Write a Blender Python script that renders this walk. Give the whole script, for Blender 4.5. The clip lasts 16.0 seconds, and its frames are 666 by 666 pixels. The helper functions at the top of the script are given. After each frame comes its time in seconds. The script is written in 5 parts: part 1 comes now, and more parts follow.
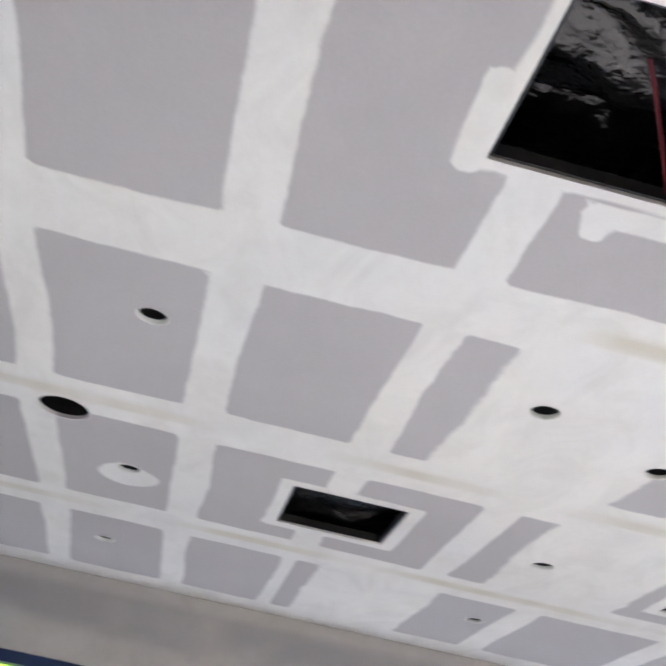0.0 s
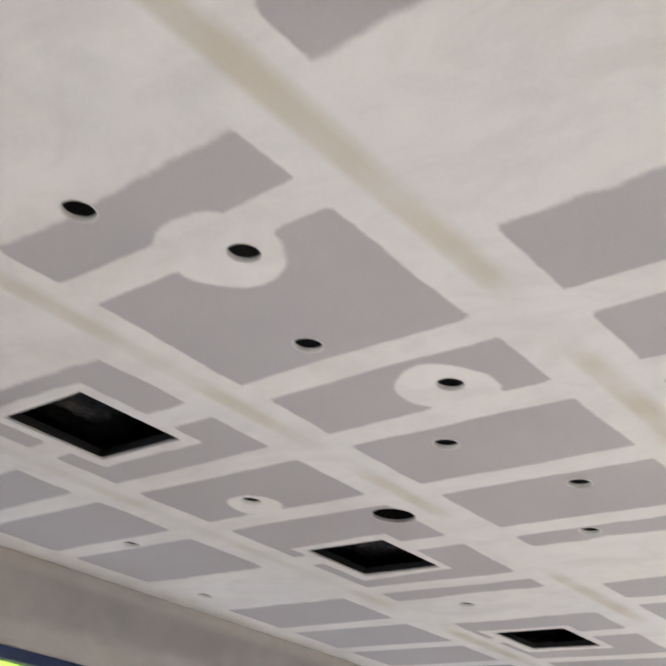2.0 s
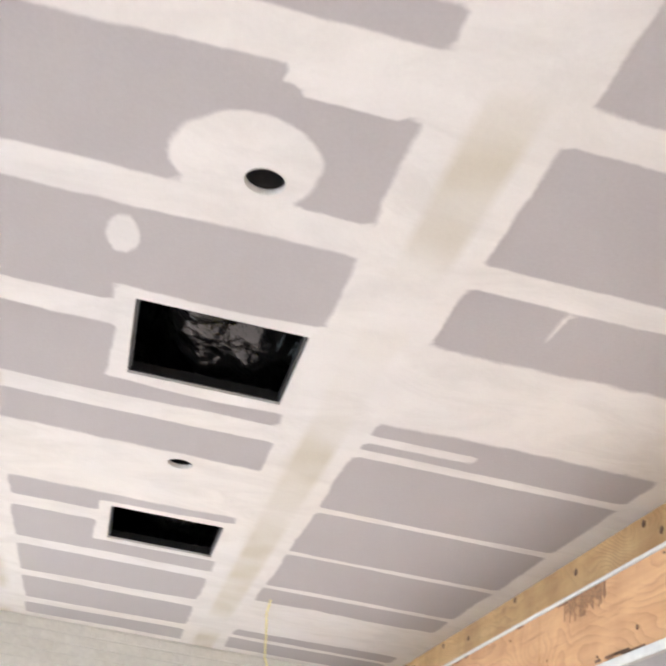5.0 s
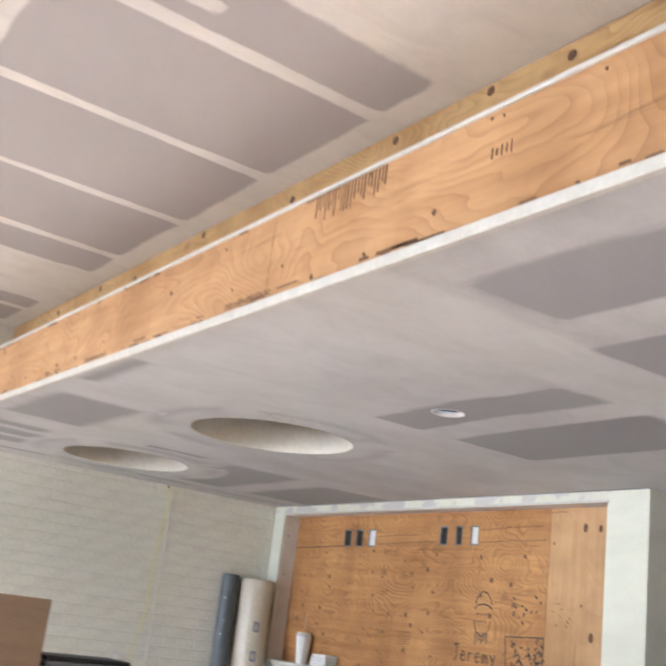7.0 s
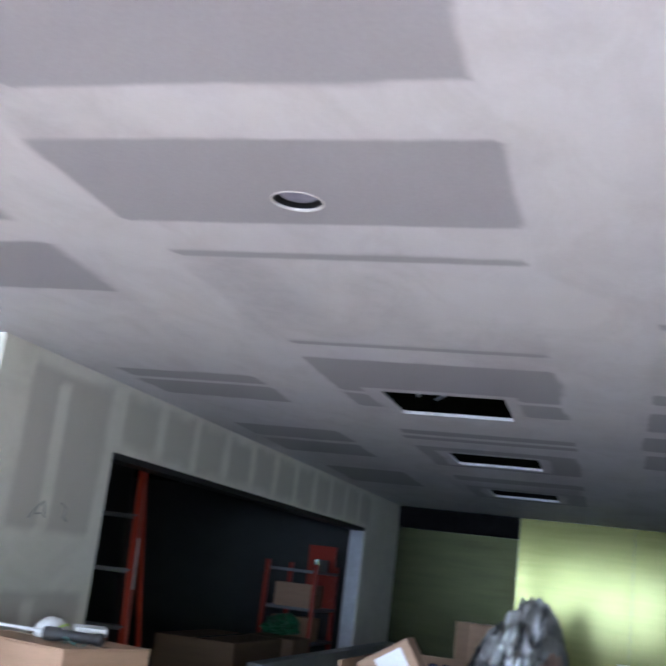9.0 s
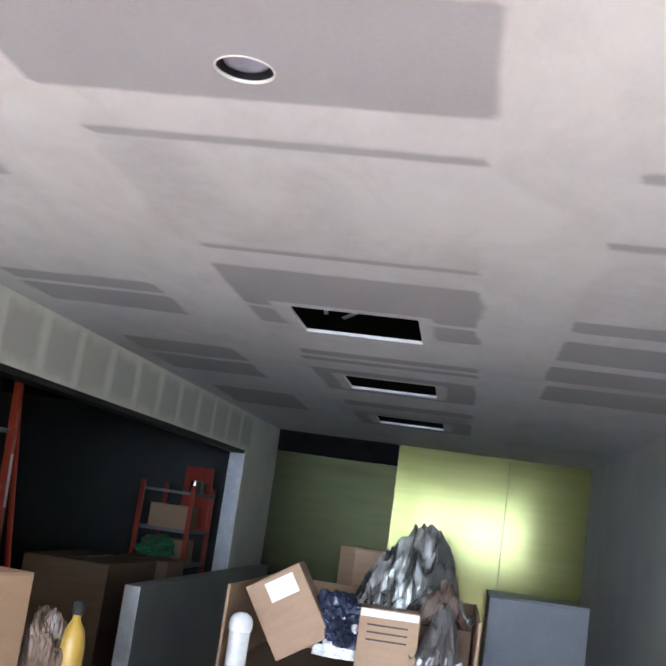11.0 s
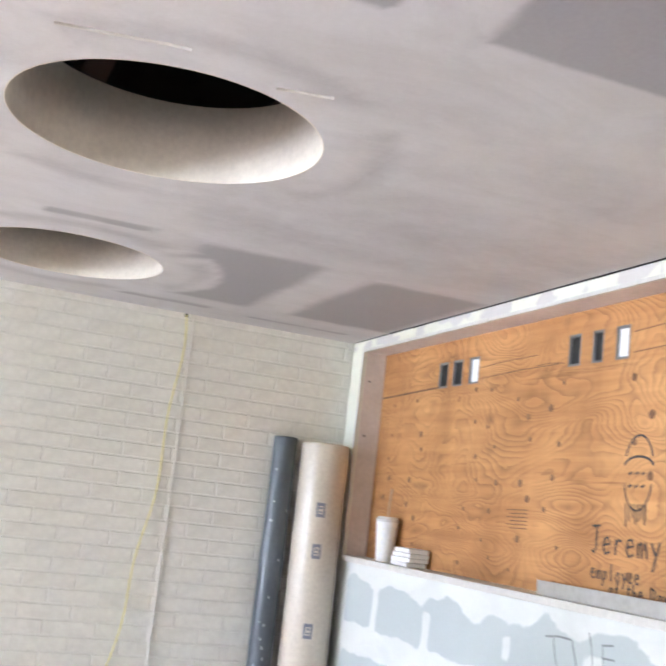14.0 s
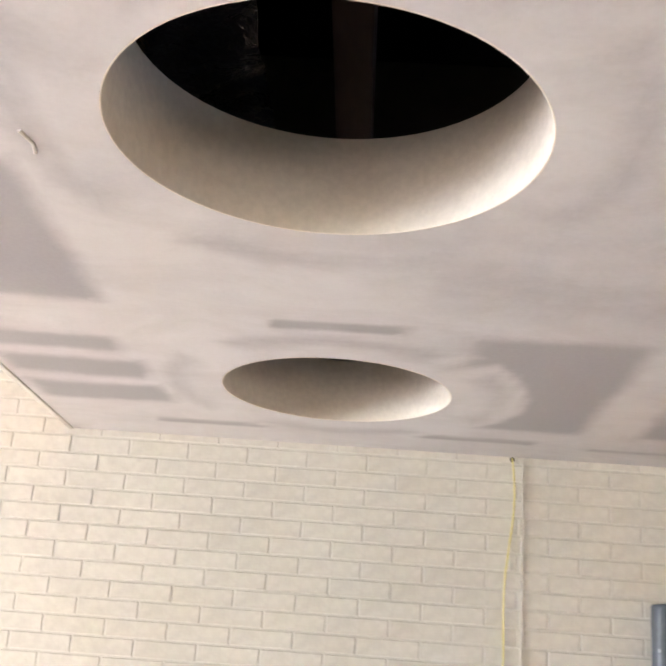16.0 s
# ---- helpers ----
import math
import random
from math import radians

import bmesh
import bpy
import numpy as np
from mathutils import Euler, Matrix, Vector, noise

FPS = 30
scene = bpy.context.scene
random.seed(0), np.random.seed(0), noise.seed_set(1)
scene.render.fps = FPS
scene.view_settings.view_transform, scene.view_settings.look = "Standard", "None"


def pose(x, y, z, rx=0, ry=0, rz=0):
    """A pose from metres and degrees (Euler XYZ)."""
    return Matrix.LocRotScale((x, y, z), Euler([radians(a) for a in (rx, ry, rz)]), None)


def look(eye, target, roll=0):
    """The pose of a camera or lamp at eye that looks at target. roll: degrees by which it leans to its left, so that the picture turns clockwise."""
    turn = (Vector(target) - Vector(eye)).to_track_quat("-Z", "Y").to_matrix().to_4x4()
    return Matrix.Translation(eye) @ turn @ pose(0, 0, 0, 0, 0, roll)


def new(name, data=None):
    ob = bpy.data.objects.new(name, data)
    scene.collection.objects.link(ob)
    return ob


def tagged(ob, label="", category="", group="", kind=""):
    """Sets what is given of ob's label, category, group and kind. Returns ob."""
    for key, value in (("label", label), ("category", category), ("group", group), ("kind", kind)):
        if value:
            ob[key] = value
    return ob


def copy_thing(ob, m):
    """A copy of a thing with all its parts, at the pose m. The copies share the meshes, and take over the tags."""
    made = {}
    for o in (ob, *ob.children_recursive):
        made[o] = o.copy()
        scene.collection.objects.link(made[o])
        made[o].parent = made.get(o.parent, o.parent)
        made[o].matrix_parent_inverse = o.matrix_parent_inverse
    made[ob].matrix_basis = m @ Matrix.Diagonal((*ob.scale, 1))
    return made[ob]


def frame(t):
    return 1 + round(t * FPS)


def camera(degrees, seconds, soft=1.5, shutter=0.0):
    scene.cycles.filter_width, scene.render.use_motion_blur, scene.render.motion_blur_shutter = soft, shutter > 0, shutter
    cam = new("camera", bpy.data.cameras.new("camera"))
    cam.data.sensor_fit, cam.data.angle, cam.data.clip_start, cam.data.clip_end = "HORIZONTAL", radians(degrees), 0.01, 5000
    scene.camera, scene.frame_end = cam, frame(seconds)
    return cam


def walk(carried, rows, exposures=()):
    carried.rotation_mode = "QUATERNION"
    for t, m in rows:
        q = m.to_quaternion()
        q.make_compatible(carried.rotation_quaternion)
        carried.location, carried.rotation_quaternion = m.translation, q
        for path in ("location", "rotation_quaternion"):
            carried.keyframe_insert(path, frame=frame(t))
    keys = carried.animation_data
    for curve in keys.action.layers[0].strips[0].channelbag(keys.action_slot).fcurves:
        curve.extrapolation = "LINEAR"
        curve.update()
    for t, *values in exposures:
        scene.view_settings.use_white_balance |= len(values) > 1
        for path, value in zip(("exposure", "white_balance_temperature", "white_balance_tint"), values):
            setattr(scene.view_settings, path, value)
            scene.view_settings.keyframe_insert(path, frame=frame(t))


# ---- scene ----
cam = camera(36.6, 16.0, soft=2.0, shutter=0.35)
PATH = [
    (0, (-0.14, -4.641, 1.671), (-1.876, -4.457, 2.648), 11.0),
    (0.5, (-0.398, -4.603, 1.667), (-2.022, -4.056, 2.698), 10.2),
    (1, (-0.65, -4.578, 1.685), (-2.118, -3.708, 2.729), 8.5),
    (1.5, (-0.867, -4.43, 1.691), (-2.206, -3.338, 2.699), 6.2),
    (2, (-1.069, -4.293, 1.665), (-2.268, -3.001, 2.611), 6.3),
    (2.5, (-1.279, -4.2, 1.636), (-2.195, -2.688, 2.571), 7.0),
    (3, (-1.397, -4.028, 1.644), (-2.043, -2.4, 2.611), 7.5),
    (3.2, (-1.401, -3.916, 1.656), (-1.963, -2.274, 2.651), 8.2),
    (5.3, (-1.566, -2.968, 1.7), (-1.166, -1.265, 2.669), 8.5),
    (5.5, (-1.54, -2.873, 1.697), (-1.054, -1.167, 2.622), 8.9),
    (6, (-1.532, -2.62, 1.663), (-0.814, -0.939, 2.475), 8.9),
    (6.5, (-1.539, -2.369, 1.645), (-0.631, -0.723, 2.326), 7.2),
    (7, (-1.464, -2.176, 1.603), (-0.397, -0.584, 2.173), 7.2),
    (7.5, (-1.376, -1.991, 1.607), (-0.089, -0.546, 2.111), 8.1),
    (8, (-1.372, -1.809, 1.599), (0.183, -0.645, 2.075), 7.9),
    (8.5, (-1.336, -1.71, 1.604), (0.419, -0.868, 2.067), 7.2),
    (9, (-1.166, -1.68, 1.619), (0.7, -1.131, 2.081), 7.0),
    (9.2, (-1.125, -1.679, 1.619), (0.768, -1.236, 2.085), 7.0),
    (11.3, (-0.886, -1.414, 1.6), (1.062, -1.119, 1.945), 8.3),
    (11.5, (-0.832, -1.355, 1.610), (1.092, -0.906, 1.919), 8.2),
    (11.7, (-0.785, -1.305, 1.595), (1.095, -0.686, 1.881), 8.3),
    (12, (-0.679, -1.232, 1.573), (1.114, -0.384, 1.833), 8.3),
    (12.5, (-0.442, -1.123, 1.575), (1.171, 0.034, 1.815), 7.7),
    (13, (-0.243, -0.95, 1.566), (1.146, 0.461, 1.85), 6.5),
    (13.5, (-0.01, -0.81, 1.567), (1.069, 0.842, 1.896), 5.6),
    (14, (0.272, -0.715, 1.585), (0.999, 1.115, 1.935), 6.5),
    (14.5, (0.433, -0.564, 1.571), (0.924, 1.334, 1.965), 7.2),
    (15, (0.547, -0.341, 1.589), (0.87, 1.575, 2.064), 6.1),
    (15.5, (0.655, -0.173, 1.592), (0.778, 1.746, 2.142), 4.7),
    (16, (0.749, 0.003, 1.583), (0.664, 1.893, 2.23), 4.4),
]
EXPOSURE = [  # seconds, stops, kelvin, tint
    (0.0, 2.00, 5400, 18), (0.5, 1.95, 5700, 20), (1.5, 1.77, 6000, 20), (2.0, 1.52, 5750, 18), (3.0, 1.60, 5700, 18), (5.5, 2.05, 5900, 22), (7.0, 2.05, 6100, 24), (8.5, 2.12, 5550, 24), (9.0, 2.35, 5350, 25),
    (11.5, 2.85, 6150, 24), (12.0, 2.45, 6550, 25), (12.5, 2.35, 6750, 26), (13.0, 2.40, 6250, 25), (13.5, 2.50, 6150, 26), (14.5, 2.70, 5750, 25), (15.5, 2.70, 5850, 24), (16.0, 2.70, 6450, 27)]
walk(cam, [(t, look(eye, target, roll)) for t, eye, target, roll in PATH], EXPOSURE)

# ---- light ----
world = bpy.data.worlds.new("daylight")
scene.world = world
world.use_nodes = True
wt = world.node_tree
sky = wt.nodes.new("ShaderNodeTexSky")
sky.sky_type, sky.sun_disc = "NISHITA", False
sky.sun_elevation, sky.sun_rotation = radians(22.5), radians(260)
wt.nodes["Background"].inputs["Strength"].default_value = 0.06
wt.links.new(sky.outputs[0], wt.nodes["Background"].inputs["Color"])
sun_data = bpy.data.lights.new("sun", "SUN")
sun_data.energy, sun_data.angle, sun_data.color = 5.0, radians(0.5), (1, 0.96, 0.89)
sun = new("sun", sun_data)
sun.matrix_world = look((-20, -3.4, 8.4), (0, 0, 0))
for y0, y1, power in ((-3.2, -0.35, 8.5), (0.1, 3.3, 12.0), (-6.3, -3.4, 5.5)):
    d = bpy.data.lights.new("window_light", "AREA")
    d.shape, d.size, d.size_y, d.spread = "RECTANGLE", y1 - y0, 1.4, radians(78)
    d.energy, d.color = power, (0.74, 0.87, 1.0)
    ob = new("window_light", d)
    ob.matrix_world = look((-6.25, (y0 + y1) / 2, 1.6), (-5.25, (y0 + y1) / 2, 1.42))

# ---- materials ----
ZA, ZB = 3.05, 2.347      # heights of the two ceilings
YW, XN, YC = 3.435, 2.03, 0.52


def mat(name, rough=0.6, metal=0.0):
    m = bpy.data.materials.new(name)
    m.use_nodes = True
    nt = m.node_tree
    bsdf = nt.nodes["Principled BSDF"]
    bsdf.inputs["Roughness"].default_value, bsdf.inputs["Metallic"].default_value = rough, metal
    return m, nt, bsdf


def node(nt, kind, **kw):
    n = nt.nodes.new(kind)
    for k, v in kw.items():
        n.inputs[k.replace("_", " ").title()].default_value = v
    return n


def coords(nt, stretch=(1, 1, 1)):
    c = nt.nodes.new("ShaderNodeTexCoord")
    mp = nt.nodes.new("ShaderNodeMapping")
    mp.inputs["Scale"].default_value = stretch
    nt.links.new(c.outputs["Object"], mp.inputs["Vector"])
    return mp.outputs[0]


def ramp(nt, fac, stops):
    r = nt.nodes.new("ShaderNodeValToRGB")
    while len(r.color_ramp.elements) < len(stops):
        r.color_ramp.elements.new(0.5)
    for e, (p, c) in zip(r.color_ramp.elements, stops):
        e.position, e.color = p, (*c, 1)
    nt.links.new(fac, r.inputs[0])
    return r.outputs[0]


def mixc(nt, fac, a, b, mode="MIX"):
    m = nt.nodes.new("ShaderNodeMix")
    m.data_type, m.blend_type = "RGBA", mode
    for sock, v in ((m.inputs[0], fac), (m.inputs[6], a), (m.inputs[7], b)):
        if isinstance(v, (int, float)):
            sock.default_value = v
        elif isinstance(v, tuple):
            sock.default_value = (*v, 1)
        else:
            nt.links.new(v, sock)
    return m.outputs[2]


def noise_fac(nt, vec, scale, detail=4.0, rough=0.55, distort=0.0):
    n = node(nt, "ShaderNodeTexNoise", scale=scale, detail=detail, roughness=rough, distortion=distort)
    nt.links.new(vec, n.inputs["Vector"])
    return n.outputs["Fac"]


def bump(nt, bsdf, fac, strength, distance=0.01):
    b = nt.nodes.new("ShaderNodeBump")
    b.inputs["Strength"].default_value, b.inputs["Distance"].default_value = strength, distance
    nt.links.new(fac, b.inputs["Height"])
    nt.links.new(b.outputs[0], bsdf.inputs["Normal"])


def plain(name, a, b, scale=6.0, rough=0.6, metal=0.0, bumpy=0.1, stretch=(1, 1, 1), fine=60.0):
    """Two tones in soft patches with a fine grain and relief."""
    m, nt, bsdf = mat(name, rough, metal)
    vec = coords(nt, stretch)
    big = ramp(nt, noise_fac(nt, vec, scale), ((0.3, a), (0.7, b)))
    grain = noise_fac(nt, vec, fine, 3)
    col = mixc(nt, 0.12, big, ramp(nt, grain, ((0.35, tuple(c * 0.6 for c in a)), (0.65, tuple(min(1, c * 1.25) for c in b)))))
    nt.links.new(col, bsdf.inputs["Base Color"])
    if bumpy:
        bump(nt, bsdf, grain, bumpy, 0.004)
    return m


def drywall(name, paper, mud, tan, soft=0.5, rag=0.5):
    """Plasterboard paper with joint compound, taken from the mesh's compound attribute (red: compound, green: bare tape)."""
    m, nt, bsdf = mat(name, 0.85)
    vec = coords(nt)
    at = nt.nodes.new("ShaderNodeAttribute")
    at.attribute_name = "compound"
    sep = nt.nodes.new("ShaderNodeSeparateColor")
    nt.links.new(at.outputs["Color"], sep.inputs[0])
    cloud = noise_fac(nt, vec, 2.2, 5)
    fine = noise_fac(nt, vec, 90, 3)
    p = mixc(nt, cloud, tuple(c * 0.93 for c in paper), tuple(c * 1.05 for c in paper))
    w = mixc(nt, noise_fac(nt, vec, 5.0, 5), tuple(c * 0.93 for c in mud), tuple(min(1, c * 1.05) for c in mud))
    pull = noise_fac(nt, coords(nt, (2.6, 4.6, 3.0)), 1.0, 6, 0.68, 0.8)
    w = mixc(nt, 0.45, w, ramp(nt, pull, ((0.36, (0.80, 0.79, 0.78)), (0.56, (1, 1, 1)))), "MULTIPLY")
    cast = noise_fac(nt, vec, 0.8, 3)
    w = mixc(nt, 0.5, w, ramp(nt, cast, ((0.36, (0.94, 0.95, 0.97)), (0.62, (1.0, 0.975, 0.92)))), "MULTIPLY")
    scuff = noise_fac(nt, vec, 14.0, 6, 0.7)
    edge = nt.nodes.new("ShaderNodeMath")
    edge.operation = "MULTIPLY_ADD"
    nt.links.new(scuff, edge.inputs[0])
    edge.inputs[1].default_value = rag
    nt.links.new(sep.outputs[0], edge.inputs[2])
    fac = nt.nodes.new("ShaderNodeMapRange")
    fac.interpolation_type = "SMOOTHSTEP"
    fac.inputs["From Min"].default_value, fac.inputs["From Max"].default_value = 0.5 + rag * 0.5 - soft * 0.5, 0.5 + rag * 0.5 + soft * 0.5
    nt.links.new(edge.outputs[0], fac.inputs["Value"])
    c = mixc(nt, fac.outputs[0], p, w)
    c = mixc(nt, sep.outputs[1], c, tan)
    c = mixc(nt, 0.03, c, ramp(nt, fine, ((0.3, (0.2, 0.2, 0.2)), (0.7, (0.9, 0.9, 0.9)))))
    nt.links.new(c, bsdf.inputs["Base Color"])
    # the compound lies slightly proud of the paper
    ridge = nt.nodes.new("ShaderNodeMath")
    ridge.operation = "MULTIPLY_ADD"
    nt.links.new(fine, ridge.inputs[0])
    ridge.inputs[1].default_value = 0.06
    nt.links.new(fac.outputs[0], ridge.inputs[2])
    bump(nt, bsdf, ridge.outputs[0], 0.35, 0.003)
    return m


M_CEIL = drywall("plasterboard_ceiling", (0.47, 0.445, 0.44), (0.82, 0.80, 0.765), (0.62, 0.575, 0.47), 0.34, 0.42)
# lower ceiling: paper and compound darkened to stand for its weaker light
M_CEILB = drywall("smoothed_ceiling_shaded", (0.355, 0.349, 0.357), (0.625, 0.622, 0.622), (0.63, 0.595, 0.50), 0.6, 0.3)
M_WALL = drywall("plasterboard_wall", (0.50, 0.47, 0.415), (0.73, 0.70, 0.62), (0.7, 0.68, 0.6), 0.7, 0.3)
M_WALLW = drywall("patched_wall", (0.40, 0.385, 0.385), (0.60, 0.575, 0.545), (0.6, 0.56, 0.46), 0.9, 0.3)
M_STRAP = plain("dark_red_webbing", (0.075, 0.002, 0.005), (0.10, 0.003, 0.007), 40, 0.95, 0, 0)
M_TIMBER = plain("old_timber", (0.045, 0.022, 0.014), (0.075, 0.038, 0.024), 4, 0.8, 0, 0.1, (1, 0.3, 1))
# olive darkened so the boarding reads as shade inside the recess
M_OLIVE = plain("dark_cover_board", (0.022, 0.021, 0.011), (0.035, 0.033, 0.018), 5, 0.85, 0, 0.1)
M_GREEN = drywall("moisture_board", (0.46, 0.51, 0.50), (0.71, 0.73, 0.70), (0.7, 0.7, 0.6), 0.3)
M_WHITE = plain("white_compound", (0.74, 0.73, 0.68), (0.82, 0.81, 0.76), 9, 0.8, 0, 0.15)
M_COLLAR = plain("cream_compound", (0.72, 0.665, 0.56), (0.80, 0.75, 0.65), 7, 0.8, 0, 0.1)
M_BEAD = plain("white_bead", (0.57, 0.55, 0.50), (0.64, 0.62, 0.565), 14, 0.55, 0, 0.2)
M_BRICK = plain("painted_brick", (0.77, 0.745, 0.685), (0.84, 0.815, 0.75), 11, 0.42, 0, 0.35, fine=35)
tone = M_BRICK.node_tree
own = tone.nodes.new("ShaderNodeObjectInfo")
isl = tone.nodes.new("ShaderNodeNewGeometry")
mixed = tone.nodes.new("ShaderNodeMath")
mixed.operation = "ADD"
tone.links.new(own.outputs["Random"], mixed.inputs[0])
tone.links.new(isl.outputs["Random Per Island"], mixed.inputs[1])
wrap = tone.nodes.new("ShaderNodeMath")
wrap.operation = "FRACT"
tone.links.new(mixed.outputs[0], wrap.inputs[0])
b_in = tone.nodes["Principled BSDF"].inputs["Base Color"]
tinted = mixc(tone, 1.0, b_in.links[0].from_socket, ramp(tone, wrap.outputs[0], ((0.0, (0.955, 0.95, 0.935)), (0.5, (0.99, 0.99, 0.99)), (1.0, (1.0, 1.0, 0.99)))), "MULTIPLY")
tone.links.new(tinted, b_in)
M_MORTAR = plain("painted_mortar", (0.74, 0.72, 0.665), (0.81, 0.79, 0.73), 12, 0.6, 0, 0.4)
M_FLOOR = plain("concrete_floor", (0.44, 0.385, 0.32), (0.53, 0.47, 0.395), 1.6, 0.7, 0, 0.2)
# dark tone chosen only to weaken the light bounced off the floor
M_LOWBOUNCE = plain("low_bounce_floor", (0.12, 0.115, 0.11), (0.18, 0.172, 0.165), 1.6, 0.75, 0, 0.2)
# near-black without sheen, in place of the shade in unlit spaces
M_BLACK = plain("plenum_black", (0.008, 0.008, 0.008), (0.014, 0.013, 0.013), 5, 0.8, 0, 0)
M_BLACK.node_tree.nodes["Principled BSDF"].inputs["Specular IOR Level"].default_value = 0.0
M_FILM = plain("black_film", (0.004, 0.004, 0.005), (0.008, 0.008, 0.008), 5, 0.13, 0, 0.5, (1, 1, 1), 22.0)
M_FILM.node_tree.nodes["Principled BSDF"].inputs["Specular IOR Level"].default_value = 0.85
M_FILM.node_tree.nodes["Principled BSDF"].inputs["IOR"].default_value = 1.5
M_FILM.node_tree.nodes["Bump"].inputs["Distance"].default_value = 0.03
M_CAN = plain("dark_can", (0.03, 0.03, 0.032), (0.06, 0.06, 0.06), 8, 0.35, 0.6, 0)
M_LENS = plain("lamp_lens", (0.26, 0.265, 0.33), (0.34, 0.345, 0.42), 8, 0.25, 0, 0)
M_BLUE = plain("blue_frame", (0.015, 0.035, 0.11), (0.03, 0.055, 0.15), 5, 0.4, 0.2, 0)
M_PLAINWALL = plain("plain_wall", (0.38, 0.37, 0.35), (0.45, 0.44, 0.42), 2, 0.85, 0, 0.1)
# grey wall taken almost to black, as the deep storeroom gets little light
M_DARKWALL = plain("dim_storeroom_wall", (0.021, 0.024, 0.025), (0.046, 0.051, 0.05), 1.2, 0.5, 0, 0.1)
M_CARD = plain("cardboard", (0.335, 0.213, 0.130), (0.40, 0.258, 0.16), 4, 0.75, 0, 0.15, (1, 1, 6))
M_CARD2 = plain("cardboard_dark", (0.21, 0.13, 0.078), (0.26, 0.165, 0.10), 4, 0.75, 0, 0.15, (1, 1, 6))
M_INK = plain("marker_ink", (0.02, 0.018, 0.02), (0.05, 0.045, 0.045), 30, 0.6, 0, 0)
M_INKBLUE = plain("blue_print", (0.15, 0.16, 0.20), (0.21, 0.21, 0.24), 30, 0.6, 0, 0)
M_PAPER = plain("white_paper", (0.76, 0.76, 0.75), (0.85, 0.85, 0.84), 10, 0.7, 0, 0.05)
M_STEEL = plain("galvanised", (0.52, 0.54, 0.56), (0.66, 0.68, 0.7), 12, 0.3, 0.85, 0.05)
M_TIN = plain("bare_tin", (0.52, 0.54, 0.56), (0.64, 0.655, 0.67), 8, 0.22, 1.0, 0)
# yellow-green base colour stands in for the trees mirrored in the steel
M_BRUSH = plain("green_tinted_steel", (0.185, 0.185, 0.045), (0.225, 0.222, 0.062), 1.5, 0.12, 0.45, 0.02, (1, 1, 14))
M_PIPE = plain("dark_grey_plastic", (0.07, 0.085, 0.10), (0.10, 0.115, 0.13), 6, 0.3, 0, 0)
M_ROLL = plain("kraft_roll", (0.52, 0.455, 0.365), (0.62, 0.555, 0.455), 5, 0.25, 0, 0.05)
M_ROPE = plain("yellow_cord", (0.75, 0.66, 0.22), (0.85, 0.78, 0.35), 40, 0.6, 0, 0)
M_YELLOW = plain("yellow_plastic", (0.84, 0.74, 0.008), (0.88, 0.79, 0.01), 5, 0.4, 0, 0)
M_RED = plain("red_enamel", (0.27, 0.022, 0.010), (0.34, 0.034, 0.013), 5, 0.3, 0, 0)
M_ORANGE = plain("orange_fibreglass", (0.40, 0.036, 0.013), (0.50, 0.055, 0.02), 6, 0.4, 0, 0.05)
M_GREY = plain("grey_plastic", (0.16, 0.165, 0.17), (0.22, 0.225, 0.23), 6, 0.45, 0, 0)
M_PANEL = plain("grey_sheet", (0.26, 0.27, 0.28), (0.33, 0.34, 0.35), 2.5, 0.45, 0.2, 0.05)
M_RUBBER = plain("black_plastic", (0.012, 0.012, 0.013), (0.025, 0.025, 0.025), 10, 0.45, 0, 0)
M_GREENP = plain("green_plastic", (0.01, 0.10, 0.04), (0.02, 0.16, 0.07), 6, 0.4, 0, 0)
M_FOIL = plain("foil_bag", (0.16, 0.165, 0.16), (0.42, 0.43, 0.43), 9, 0.24, 0.9, 0.3, (1, 3, 1))
M_PENCIL = plain("pencil", (0.16, 0.17, 0.17), (0.24, 0.25, 0.25), 30, 0.7, 0, 0)

# dull panel has the same mirrored green in its colour, nearly black
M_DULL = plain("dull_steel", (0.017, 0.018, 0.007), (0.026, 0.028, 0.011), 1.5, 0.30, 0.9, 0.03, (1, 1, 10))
M_CREAM = drywall("skimmed_wall", (0.60, 0.575, 0.535), (0.79, 0.785, 0.66), (0.78, 0.76, 0.64), 0.4)
M_PINK = plain("reveal_board", (0.62, 0.54, 0.50), (0.70, 0.62, 0.58), 8, 0.8, 0, 0.1)
M_WRAP = plain("cloudy_plastic", (0.62, 0.62, 0.60), (0.74, 0.74, 0.72), 8, 0.2, 0, 0.05)
M_TAPE = plain("packing_tape", (0.52, 0.38, 0.26), (0.58, 0.44, 0.31), 8, 0.15, 0, 0)
M_LIME = plain("lime_print", (0.4, 0.6, 0.08), (0.5, 0.7, 0.12), 8, 0.5, 0, 0)
M_BROWNBAG = plain("brown_film", (0.07, 0.045, 0.03), (0.16, 0.11, 0.08), 9, 0.3, 0, 0.1)
M_AMBER = plain("amber_plastic", (0.34, 0.21, 0.03), (0.42, 0.27, 0.05), 8, 0.35, 0, 0)
M_TEAL = plain("teal_cord", (0.05, 0.16, 0.14), (0.08, 0.22, 0.19), 40, 0.6, 0, 0)
M_DKBLUE = plain("dark_blue_film", (0.015, 0.02, 0.04), (0.03, 0.04, 0.08), 8, 0.25, 0, 0)
M_FOILD = plain("grey_foil", (0.35, 0.36, 0.37), (0.5, 0.5, 0.5), 8, 0.3, 0.9, 0)

